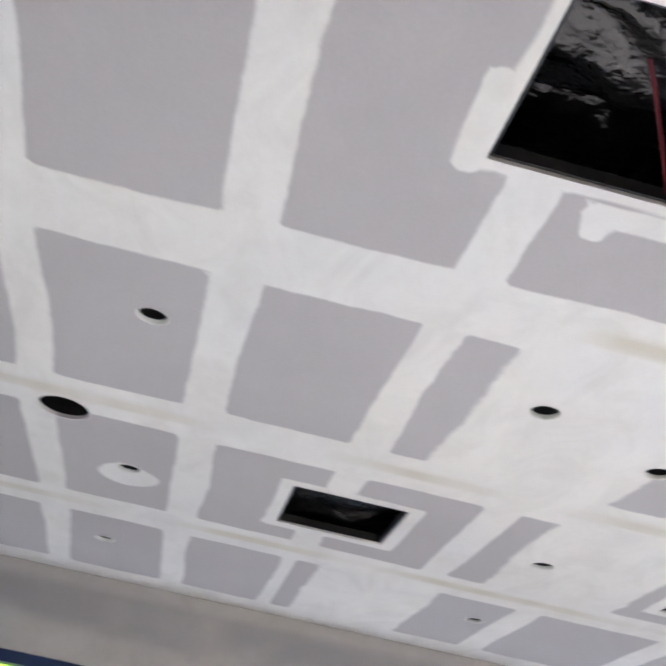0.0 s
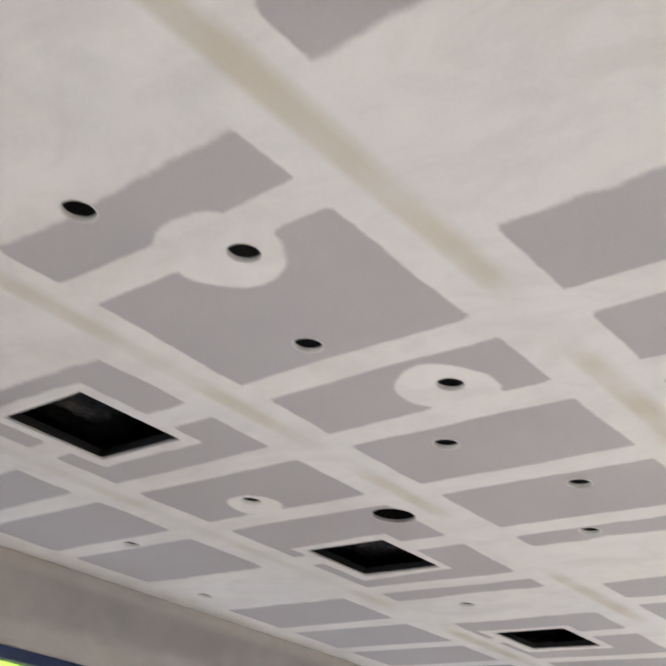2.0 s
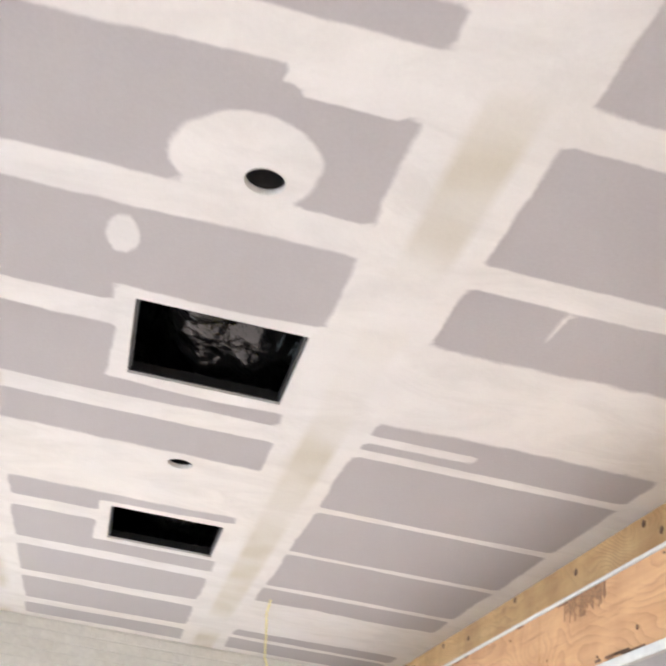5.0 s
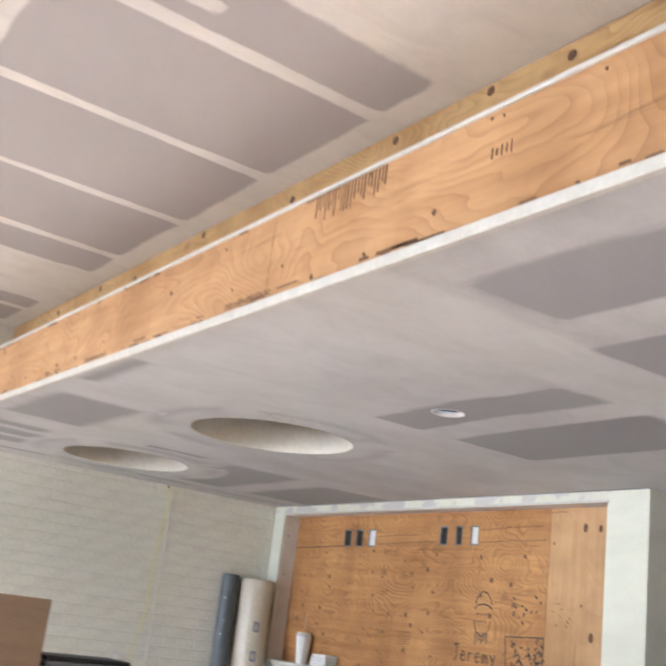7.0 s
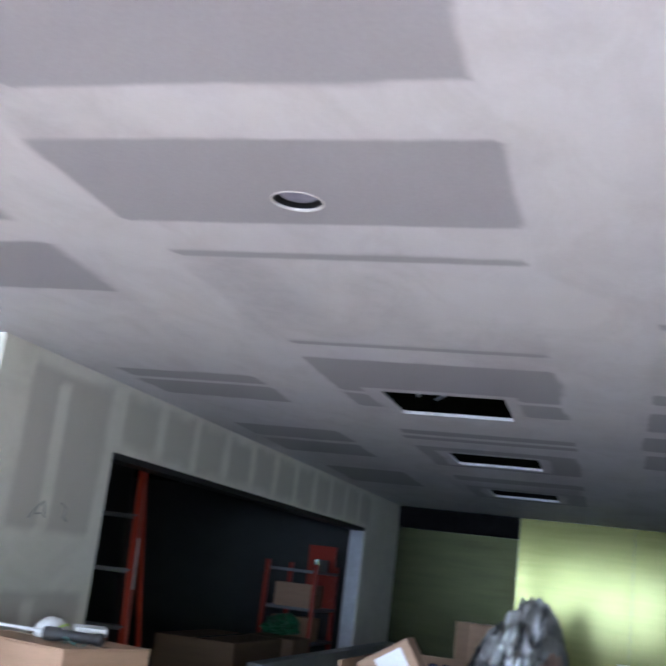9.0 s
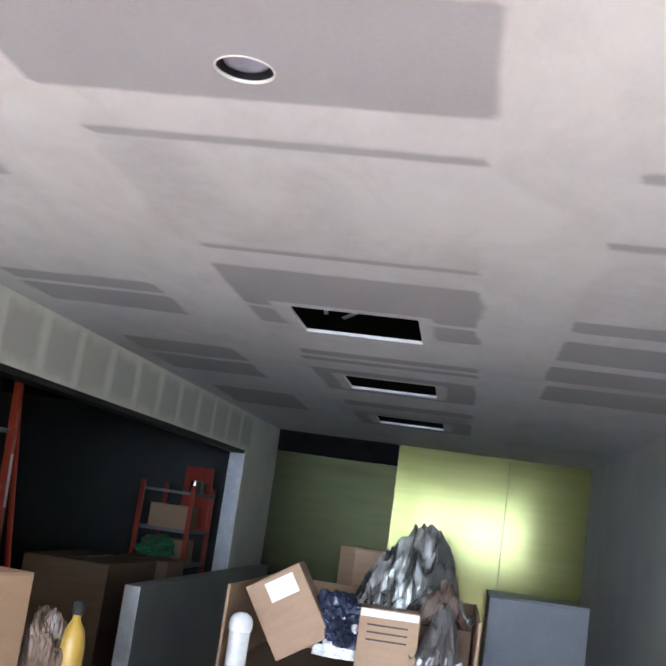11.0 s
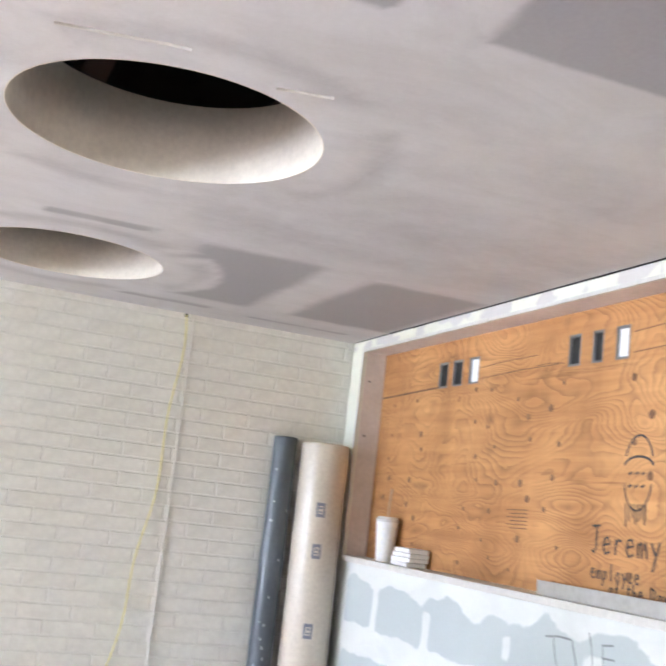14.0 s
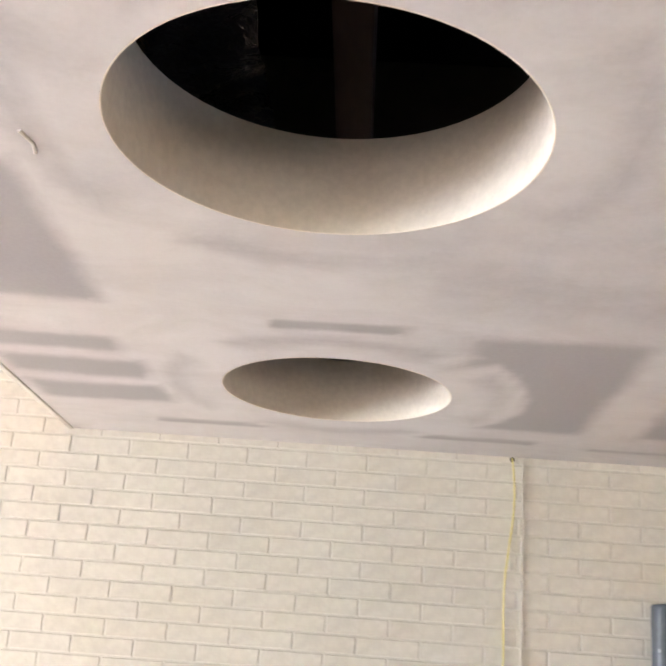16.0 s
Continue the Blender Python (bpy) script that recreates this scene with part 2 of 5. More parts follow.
def wood(name, pale, mid, dark, along, across, lines_per_m=42.0, strength=0.45, knots=0.5):
    """Plywood veneer: thin wavy growth lines along one axis (0, 1, 2), pale and dark drifts, small knots."""
    m, nt, bsdf = mat(name, 0.62)
    c = nt.nodes.new("ShaderNodeTexCoord")

    def stretched(scale):
        mp = nt.nodes.new("ShaderNodeMapping")
        mp.inputs["Scale"].default_value = scale
        nt.links.new(c.outputs["Object"], mp.inputs["Vector"])
        return mp.outputs[0]

    def calc(op, a, b=0.0, d=0.0):
        n = nt.nodes.new("ShaderNodeMath")
        n.operation = op
        for sock, v in zip(n.inputs, (a, b, d)):
            if isinstance(v, (int, float)):
                sock.default_value = v
            else:
                nt.links.new(v, sock)
        return n.outputs[0]
    axis = along
    low = [3.6, 3.6, 3.6]
    low[axis] = 1.7
    fine = [26.0, 26.0, 26.0]
    fine[axis] = 1.6
    sep = nt.nodes.new("ShaderNodeSeparateXYZ")
    nt.links.new(c.outputs["Object"], sep.inputs[0])
    drift = noise_fac(nt, stretched(low), 1.0, 1.6, 0.45, 0.5)
    ripple = [9.0, 9.0, 9.0]
    ripple[axis] = 5.0
    small = noise_fac(nt, stretched(ripple), 1.0, 3, 0.55)
    # peeled veneer: contour loops that darken slowly and end sharply
    phase = calc("MULTIPLY_ADD", sep.outputs[across], 0.3 * lines_per_m, calc("MULTIPLY_ADD", drift, lines_per_m, calc("MULTIPLY", small, 2.4)))
    band = nt.nodes.new("ShaderNodeMapRange")
    band.inputs["From Min"].default_value, band.inputs["From Max"].default_value = 0.0, 1.0
    nt.links.new(calc("POWER", calc("FRACT", phase), 2.6), band.inputs["Value"])
    streak = noise_fac(nt, stretched(fine), 1.0, 4, 0.6)
    fade = nt.nodes.new("ShaderNodeMapRange")
    fade.inputs["From Min"].default_value, fade.inputs["From Max"].default_value = 0.30, 0.55
    nt.links.new(noise_fac(nt, stretched((4.0, 4.0, 4.0)), 1.0, 3), fade.inputs["Value"])
    col = ramp(nt, streak, ((0.30, mid), (0.62, pale)))
    col = mixc(nt, calc("MULTIPLY", calc("MULTIPLY", band.outputs[0], fade.outputs[0]), strength), col, dark)
    bar = [0.35, 0.35, 0.35]
    bar[axis] = 4.2
    cols = ramp(nt, noise_fac(nt, stretched(bar), 1.0, 4), ((0.34, (0.80, 0.76, 0.72)), (0.60, (1, 1, 1))))
    col = mixc(nt, 0.8, col, cols, "MULTIPLY")
    blotch = noise_fac(nt, c.outputs["Object"], 2.3, 4)
    col = mixc(nt, 0.75, col, ramp(nt, blotch, ((0.33, (0.64, 0.56, 0.48)), (0.62, (1, 1, 1)))), "MULTIPLY")
    speck = ramp(nt, noise_fac(nt, stretched(tuple(0.45 * v for v in fine)), 1.0, 5, 0.75), ((0.32, (0.45, 0.36, 0.28)), (0.40, (1, 1, 1))))
    col = mixc(nt, 0.7, col, speck, "MULTIPLY")
    if knots:
        vor = node(nt, "ShaderNodeTexVoronoi", scale=5.0, randomness=1.0)
        squeeze = [1.0, 1.0, 1.0]
        squeeze[axis] = 0.7
        nt.links.new(stretched(squeeze), vor.inputs["Vector"])
        k = nt.nodes.new("ShaderNodeMapRange")
        k.inputs["From Min"].default_value, k.inputs["From Max"].default_value = 0.14, 0.02
        nt.links.new(vor.outputs["Distance"], k.inputs["Value"])
        col = mixc(nt, calc("MULTIPLY", k.outputs[0], knots), col, dark)
    nt.links.new(col, bsdf.inputs["Base Color"])
    bump(nt, bsdf, streak, 0.12, 0.003)
    return m


M_PLY = wood("plywood_wall", (0.65, 0.34, 0.132), (0.50, 0.235, 0.082), (0.22, 0.095, 0.036), 0, 1, 38.0, 0.62, 0.8)
M_PLY2 = wood("plywood_pale", (0.68, 0.425, 0.215), (0.60, 0.35, 0.165), (0.36, 0.19, 0.08), 1, 0, 22.0, 0.22, 0.0)
M_BEAM = wood("plywood_beam", (0.64, 0.37, 0.178), (0.53, 0.285, 0.125), (0.30, 0.135, 0.055), 1, 2, 24.0, 0.45, 0.75)
M_BOARD = wood("lumber_ledger", (0.70, 0.455, 0.205), (0.61, 0.36, 0.145), (0.27, 0.13, 0.045), 1, 2, 30.0, 0.35, 0.5)
M_KNOT = plain("knot", (0.10, 0.045, 0.02), (0.17, 0.08, 0.035), 40, 0.6, 0, 0.1)
M_KNOT2 = plain("soft_knot", (0.14, 0.065, 0.03), (0.24, 0.115, 0.05), 60, 0.6, 0, 0.1)
m, nt, bsdf = mat("window_glass", 0.02)
bsdf.inputs["Transmission Weight"].default_value, bsdf.inputs["IOR"].default_value = 1.0, 1.1
M_GLASS = m
m, nt, bsdf = mat("glowing_foliage", 0.8)
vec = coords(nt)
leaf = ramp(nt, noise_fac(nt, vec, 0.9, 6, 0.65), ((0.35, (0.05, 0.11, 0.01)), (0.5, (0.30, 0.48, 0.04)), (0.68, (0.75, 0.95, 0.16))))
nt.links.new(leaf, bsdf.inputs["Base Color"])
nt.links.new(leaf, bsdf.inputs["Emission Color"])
# the leaves glow by themselves to stand in for sunlight on them
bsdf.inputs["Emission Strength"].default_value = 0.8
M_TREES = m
M_GROUND = plain("outdoor_ground", (0.055, 0.056, 0.057), (0.085, 0.085, 0.084), 1.0, 0.9, 0, 0.2)


# ---- helpers ----
def link(name, bm, material, parent=None, label="", smooth=False):
    me = bpy.data.meshes.new(name)
    bm.to_mesh(me)
    bm.free()
    for mm in (material if isinstance(material, (list, tuple)) else [material]):
        me.materials.append(mm)
    if smooth:
        me.polygons.foreach_set("use_smooth", [True] * len(me.polygons))
    ob = new(name, me)
    if parent:
        ob.parent = parent
    if label:
        ob["label"] = label
    return ob


def part(name, bm, material, parent, label="", smooth=False):
    return link(name, bm, material, parent, label, smooth)


def thing(name, m, label, category, group=""):
    e = new(name)
    e.matrix_world = m
    return tagged(e, label, category, group)


def structure(ob, label, category="building"):
    return tagged(ob, label, category, "", "structure")


def box(x0, x1, y0, y1, z0, z1, bevel=0.0, bm=None):
    bm = bm or bmesh.new()
    made = bmesh.ops.create_cube(bm, size=1.0, matrix=Matrix.LocRotScale(((x0 + x1) / 2, (y0 + y1) / 2, (z0 + z1) / 2), None, (x1 - x0, y1 - y0, z1 - z0)))
    if bevel:
        es = list({e for v in made["verts"] for e in v.link_edges})
        bmesh.ops.bevel(bm, geom=es, offset=bevel, segments=2, affect="EDGES", profile=0.6)
    return bm


def lathe(profile, n=32, bm=None, m=Matrix()):
    """Turns (r, z) points round the z axis."""
    bm = bm or bmesh.new()
    rings = []
    for r, z in profile:
        rings.append([bm.verts.new(m @ Vector((r * math.cos(2 * math.pi * k / n), r * math.sin(2 * math.pi * k / n), z))) for k in range(n)] if r > 1e-6 else [bm.verts.new(m @ Vector((0, 0, z)))])
    for a, b in zip(rings, rings[1:]):
        for k in range(n):
            vs = [a[k % len(a)], a[(k + 1) % len(a)], b[(k + 1) % len(b)], b[k % len(b)]]
            vs = list(dict.fromkeys(vs))
            if len(vs) > 2:
                bm.faces.new(vs)
    return bm


def tube(points, r, n=8, bm=None):
    """A round cord through points."""
    bm = bm or bmesh.new()
    pts = [Vector(p) for p in points]
    prev, side = None, Vector((0.3, 0.5, 0.8)).normalized()
    for i, p in enumerate(pts):
        d = (pts[min(i + 1, len(pts) - 1)] - pts[max(i - 1, 0)]).normalized()
        side = (side - d * side.dot(d)).normalized()
        up = d.cross(side)
        ring = [bm.verts.new(p + r * (math.cos(2 * math.pi * k / n) * side + math.sin(2 * math.pi * k / n) * up)) for k in range(n)]
        if prev:
            for k in range(n):
                bm.faces.new((prev[k], prev[(k + 1) % n], ring[(k + 1) % n], ring[k]))
        else:
            bm.faces.new(ring)
        prev = ring
    bm.faces.new(list(reversed(prev)))
    return bm


def soft(d, feather):
    """0 outside to 1 inside of an edge at d = 0."""
    return min(1.0, max(0.0, 0.5 - d / feather))


def wobble(x, y, s, seed):
    return noise.noise(Vector((x * s, y * s, seed)))


def in_rect(x, y, x0, x1, y0, y1, feather=0.05):
    return soft(max(x0 - x, x - x1, y0 - y, y - y1), feather)


def sheet(name, m, u0, u1, v0, v1, step, rects, rounds, tone, thick, material, skip=None):
    """A plasterboard sheet in the plane m (u, v), front towards -w, with openings cut through and its thickness at every edge.
    tone(u, v) gives compound and bare tape."""
    def lines(a, b, extra):
        base = [a + (b - a) * k / max(1, round((b - a) / step)) for k in range(max(1, round((b - a) / step)) + 1)]
        extra = [e for e in extra if a < e < b]
        base = [g for g in base if g in (a, b) or all(abs(g - e) > step * 0.4 for e in extra)]
        return sorted(set(base + extra))
    us = lines(u0, u1, [e for r in rects for e in r[:2]])
    vs = lines(v0, v1, [e for r in rects for e in r[2:]])
    cuts = []
    for cu, cv, cr in rounds:
        pad = cr * 1.25 + step
        i0 = max(i for i, u in enumerate(us) if u <= cu - cr * 1.15 - step * 0.3)
        i1 = min(i for i, u in enumerate(us) if u >= cu + cr * 1.15 + step * 0.3)
        j0 = max(j for j, v in enumerate(vs) if v <= cv - cr * 1.15 - step * 0.3)
        j1 = min(j for j, v in enumerate(vs) if v >= cv + cr * 1.15 + step * 0.3)
        cuts.append((i0, i1, j0, j1, cu, cv, cr))
    nu, nv = len(us), len(vs)
    used, verts, faces = {}, [], []
    def vid(i, j):
        if (i, j) not in used:
            used[i, j] = len(verts)
            verts.append((us[i], vs[j]))
        return used[i, j]
    gone = set()
    for i0, i1, j0, j1, *_ in cuts:
        gone |= {(i, j) for i in range(i0, i1) for j in range(j0, j1)}
    for i in range(nu - 1):
        for j in range(nv - 1):
            mu, mv = (us[i] + us[i + 1]) / 2, (vs[j] + vs[j + 1]) / 2
            if (i, j) in gone or any(a < mu < b and c < mv < d for a, b, c, d in rects) or (skip and skip(mu, mv)):
                continue
            faces.append((vid(i, j), vid(i + 1, j), vid(i + 1, j + 1), vid(i, j + 1)))
    for i0, i1, j0, j1, cu, cv, cr in cuts:
        ring = [(i, j0) for i in range(i0, i1)] + [(i1, j) for j in range(j0, j1)] + [(i, j1) for i in range(i1, i0, -1)] + [(i0, j) for j in range(j1, j0, -1)]
        outer = [vid(i, j) for i, j in ring]
        inner, mid = [], []
        for k, (i, j) in enumerate(ring):
            a = math.atan2(vs[j] - cv, us[i] - cu)
            inner.append(len(verts))
            verts.append((cu + cr * math.cos(a), cv + cr * math.sin(a)))
        for k in range(len(ring)):
            q = (k + 1) % len(ring)
            faces.append((outer[k], outer[q], inner[q], inner[k]))
    bm = bmesh.new()
    bv = [bm.verts.new((u, v, 0)) for u, v in verts]
    for f in faces:
        bm.faces.new([bv[k] for k in reversed(f)])
    rim = [e for e in bm.edges if e.is_boundary]
    ext = bmesh.ops.extrude_edge_only(bm, edges=rim)["geom"]
    for v in ext:
        if isinstance(v, bmesh.types.BMVert):
            v.co.z = thick
    me = bpy.data.meshes.new(name)
    bm.to_mesh(me)
    bm.free()
    col = me.color_attributes.new("compound", "FLOAT_COLOR", "POINT")
    vals = []
    for v in me.vertices:
        a, b = tone(v.co.x, v.co.y)
        vals += [a, b, 0.0, 1.0]
    col.data.foreach_set("color", vals)
    me.materials.append(material)
    ob = new(name, me)
    ob.matrix_world = m
    return ob


# ---- setting ----
structure(link("floor_shop", box(-6.1, -0.302, -6.7, 3.6, -0.1, 0.0), M_FLOOR), "bare pale concrete floor of the shop", "floor")
# unseen floor half, kept dark so less light reaches the lower ceiling
structure(link("floor_passage", box(-0.3, 9.2, -6.7, 3.6, -0.1, 0.0), M_LOWBOUNCE), "unseen floor under the lower ceiling, dark to cut bounced light", "floor")
g = link("ground", box(-400, 400, -400, 400, -0.5, -0.15), M_GROUND)
structure(g, "grey paved ground outside the windows", "ground")

HOLES_A = [(-2.75, -4.89), (-2.75, -3.69), (-2.975, -3.21), (-2.75, -2.85), (-2.94, -2.38), (-2.715, -1.955), (-3.0, -1.56), (-2.765, -1.02),
           (-2.99, -0.5), (-2.74, -0.12), (-1.474, -1.344), (-1.49, 0.41), (-4.1, -3.16), (-4.08, -4.93), (-4.115, -1.41), (-4.19, 0.39),
           (-5.19, -1.18), (-5.6, -0.27), (-5.15, -3.11), (-5.17, -5.03), (-2.86, 2.25)]
BIG_A = [(-3.655, -1.0, 0.095), (-3.6, -5.18, 0.095)]
RECTS_A = [(-1.72, -1.24, -4.0 + 1.757 * k - 0.23, -4.0 + 1.757 * k + 0.23) for k in range(4)]
RECTS_A += [(-4.31 - 0.035 * k, -3.84 - 0.035 * k, -4.05 + 1.77 * k - 0.235, -4.05 + 1.77 * k + 0.235) for k in range(4)]
BANDS_A = [-1.07, -2.285, -3.46, -4.66]
BUTTS_A = {0: [(-0.82, -0.29), (2.1, 2.8), (-4.5, -3.9)], 1: [(0.31, 0.89), (-3.29, -2.61)], 2: [(-0.40, 0.24), (-3.89, -3.22)],
           3: [(-3.29, -2.66), (0.2, 0.75)], 4: [(-0.6, 0.05), (-4.0, -3.4)]}
LINES_A = [-5.85, -5.27, -4.68, -4.11, -3.52, -2.95, -2.21, -1.765, -1.2, -0.62, -0.02, 0.6, 1.2, 1.8, 2.4, 3.0]
BLOBS_A = [(-2.80, -2.88, 0.19), (-2.74, -1.95, 0.17), (-1.53, -1.40, 0.17), (-4.14, -1.36, 0.13), (-4.16, -4.93, 0.1)]


PADDLE = [((-1.80, -3.95), (-1.79, -3.62), 0.036), ((-1.81, -3.95), (-1.865, -3.93), 0.03), ((-1.50, -4.275), (-1.745, -4.262), 0.036)]


def tone_a(x, y):
    w = 0.013 * wobble(x, y, 2.3, 1.0) + 0.006 * wobble(x, y, 9.0, 2.0)
    best, tan = 0.0, 0.0
    bay = sum(x < b for b in BANDS_A)
    for k, b in enumerate(BANDS_A):
        best = max(best, soft(abs(x - b) - 0.140 + w, 0.04))
        streak = wobble(x * 0.2, y, 1.1, 5.0 + k)
        tan = max(tan, soft(abs(x - b - 0.01) - (0.062 if k == 0 else 0.040) - 0.5 * w - 0.012 * streak, 0.028) * max(0.0, min(1.0, 0.7 + streak * 5.0)) * (0.8 + 0.5 * wobble(x, y, 6.0, 8.0)))
    butts = BUTTS_A[bay]
    for a, c in butts:
        best = max(best, soft(max(a - y, y - c) + 2.0 * w, 0.08))
    if not any(a - 0.12 < y < c + 0.12 for a, c in butts):
        k = min(range(len(LINES_A)), key=lambda q: abs(LINES_A[q] - y))
        line = LINES_A[k] + (0.02 if bay == 0 and y < -1 else 0.0)
        half = (0.030 if y > -0.4 else 0.045) if bay == 0 else 0.066
        half += 0.018 * wobble(0.3 * x, k * 7.0, 2.0, 9.0 + bay)
        reach = 1.0 if (bay or (k * 5 + bay) % 4) else 0.95
        best = max(best, reach * soft(abs(y - line - 0.02 * wobble(x, k, 1.2, 3.0)) - half + 0.8 * w, 0.035))
    if bay == 0:
        best = max(best, in_rect(x + w, y + 0.3 * (x + 0.93) * 0.05, -0.93, -0.55, -0.175, -0.115, 0.03))
    for bx, by, br in BLOBS_A:
        d = math.hypot(x - bx, y - by)
        best = max(best, soft(d - br + 3.0 * w, 0.05))
    for ex, ey, ea, eb in ((-1.77, -1.01, 0.04, 0.085), (-0.665, -1.04, 0.012, 0.07), (-1.35, -1.68, 0.15, 0.05)):
        best = max(best, soft((math.hypot((x - ex) / ea, (y - ey) / eb) - 1.0) * ea + w, 0.03))
    if -0.30 < y < 0.24:
        tan = max(tan, in_rect(x + w, y + w, -2.30 + 0.15 * (y + 0.3), -2.12, -0.28, 0.22, 0.03))
    best = max(best, in_rect(x + w, y, -2.80, -2.66, -0.60, -0.55, 0.02))
    for k, (a, b2, c, d) in enumerate(RECTS_A):
        pad = 0.03 if k == 0 else 0.06 + 0.02 * wobble(k, y + x, 2.0, 4.0)
        best = max(best, in_rect(x + 1.2 * w, y + 1.2 * w, a - pad, b2 + pad, c - pad, d + pad, 0.04))
    for (xa, ya), (xb, yb), half in PADDLE:
        ex, ey = xb - xa, yb - ya
        q = max(0.0, min(1.0, ((x - xa) * ex + (y - ya) * ey) / (ex * ex + ey * ey)))
        best = max(best, soft(math.hypot(x - xa - q * ex, y - ya - q * ey) - half + 0.6 * w, 0.03))
    best = max(best, soft(-(x - 0.035) + w, 0.05), soft(3.33 - y + w, 0.06), soft(x + 5.72 + w, 0.07))
    dab = wobble(x, y, 1.3, 21.0) + 0.4 * wobble(x, y, 5.0, 22.0)
    best = max(best, 0.9 * soft(0.86 - dab, 0.06))
    return best, tan * best


ceiling_a = sheet("ceiling", Matrix.Translation((0, 0, ZA)), -5.95, 0.14, -6.5, YW, 0.025, RECTS_A,
                  [(x, y, 0.047) for x, y in HOLES_A] + BIG_A, tone_a, 0.014, M_CEIL)
structure(ceiling_a, "taped plasterboard ceiling with cut-outs for lights and vents", "ceiling")

HOLES_B = [(0.69, 0.30, 0.055), (0.672, -1.03, 0.054)]
DOMES = [(0.657, 1.342, 0.338), (0.648, 2.755, 0.325)]
RECTS_B = [(2.70, 3.19, -1.26, -0.765), (4.40, 4.88, -1.285, -0.785), (6.25, 6.75, -1.30, -0.81)]
PAPER_B = [  # bare paper fields: x0, x1, y0, y1
    (0.61, 0.82, -0.26, 0.60), (0.99, 1.41, -0.26, 0.60), (2.56, 2.72, -0.28, 0.34), (2.78, 3.10, -0.28, 0.34), (3.9, 4.3, -0.28, 0.3), (4.4, 4.9, -0.28, 0.3),
    (5.6, 6.5, -0.3, 0.25), (-0.12, 0.18, -1.45, -0.65), (0.38, 0.80, -1.48, -0.57), (1.0, 1.05, -1.47, -0.6), (1.90, 1.95, -1.47, -0.63),
    (2.14, 2.71, -1.48, -0.6), (2.77, 3.06, -1.49, -0.6), (3.65, 3.78, -1.5, -0.65), (3.85, 3.95, -1.5, -0.64), (4.2, 5.0, -1.5, -0.64), (5.5, 5.75, -1.5, -0.65),
    (6.1, 6.9, -1.5, -0.66), (0.38, 0.80, -2.7, -1.78), (1.0, 1.06, -2.7, -1.78), (1.50, 1.54, -2.7, -1.78), (2.42, 2.6, -2.7, -1.80), (2.78, 3.2, -2.7, -1.80),
    (3.35, 3.75, -2.7, -1.81), (3.9, 4.4, -2.7, -1.83), (-0.2, 0.7, -3.8, -3.0), (0.9, 1.5, -3.8, -3.0), (-0.2, 0.6, -5.0, -4.2),
    (0.97, 1.40, 2.20, 3.07), (1.56, 2.02, 2.24, 3.07), (0.49, 0.82, 2.16, 2.23), (-0.27, 0.10, 2.36, 2.50), (-0.27, 0.14, 2.56, 2.74), (-0.27, 0.17, 2.80, 3.0),
    (0.05, 1.3, 3.19, 3.235), (1.45, 1.9, 3.23, 3.26), (-0.22, 0.14, 1.45, 2.12), (-0.27, -0.2, 0.7, 1.15)]


def tone_b(x, y):
    w = 0.020 * wobble(x, y, 2.7, 11.0) + 0.009 * wobble(x, y, 10.0, 12.0)
    bare = 0.0
    for a, b, c, d in PAPER_B:
        if a - 0.1 < x < b + 0.1 and c - 0.1 < y < d + 0.1:
            fe = min(0.032 if y < 0.65 else 0.10, 0.6 * (b - a), 0.6 * (d - c))
            bare = max(bare, in_rect(x + w * min(1, (b - a) * 6), y + w * min(1, (d - c) * 6), a, b, c, d, fe))
    for cx, cy, cr in DOMES:
        bare = min(bare, 1 - soft(math.hypot(x - cx, y - cy) - cr - 0.20 + w, 0.06))
    ring = 0.0
    for cx, cy, cr in DOMES:
        d = math.hypot(x - cx, y - cy) - cr
        ring = max(ring, 0.56 * math.exp(-((d - 0.13) / 0.07) ** 2) + 0.26 * math.exp(-((d - 0.42) / 0.06) ** 2))
    if y > 0.6:
        bare = max(0.85 * bare, ring * (0.9 + 0.3 * wobble(x, y, 1.6, 33.0)), 0.75 * max(0.0, wobble(x, y, 1.5, 31.0)))
    for a, b2, c, d in RECTS_B:
        bare = min(bare, 1 - in_rect(x + w, y + w, a - 0.06, b2 + 0.06, c - 0.06, d + 0.06, 0.04))
    band = max(soft(abs(y + 0.425) - 0.13 + w, 0.08), soft(abs(y + 1.63) - 0.13 + w, 0.08), soft(abs(x - 0.9) - 0.07 + w, 0.06) if y < 0.6 else 0.0)
    bare = max(bare, (1 - band) * (0.25 + 0.40 * max(-0.3, wobble(x, y, 0.9, 37.0)) + 0.15 * wobble(x, y * 3.0, 1.6, 38.0)))
    tan = soft(abs(y + 0.42) - 0.04, 0.1) * max(0, wobble(x, 0, 0.9, 41.0)) * 0.5
    return 1 - bare, tan * (1 - bare)


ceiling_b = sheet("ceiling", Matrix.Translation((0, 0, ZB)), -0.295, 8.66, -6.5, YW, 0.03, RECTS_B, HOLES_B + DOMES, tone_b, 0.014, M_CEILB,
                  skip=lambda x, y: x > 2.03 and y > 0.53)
structure(ceiling_b, "lower plasterboard ceiling smoothed with joint compound, tones darkened for weaker light, two round recesses", "ceiling")

# unlit space above the ceilings, its shade put into near-black surfaces
structure(link("roof_deck", box(-6.1, 9.2, -6.7, 3.6, 3.9, 4.0), M_BLACK), "roof deck blackened for the unlit space above the ceilings", "roof")
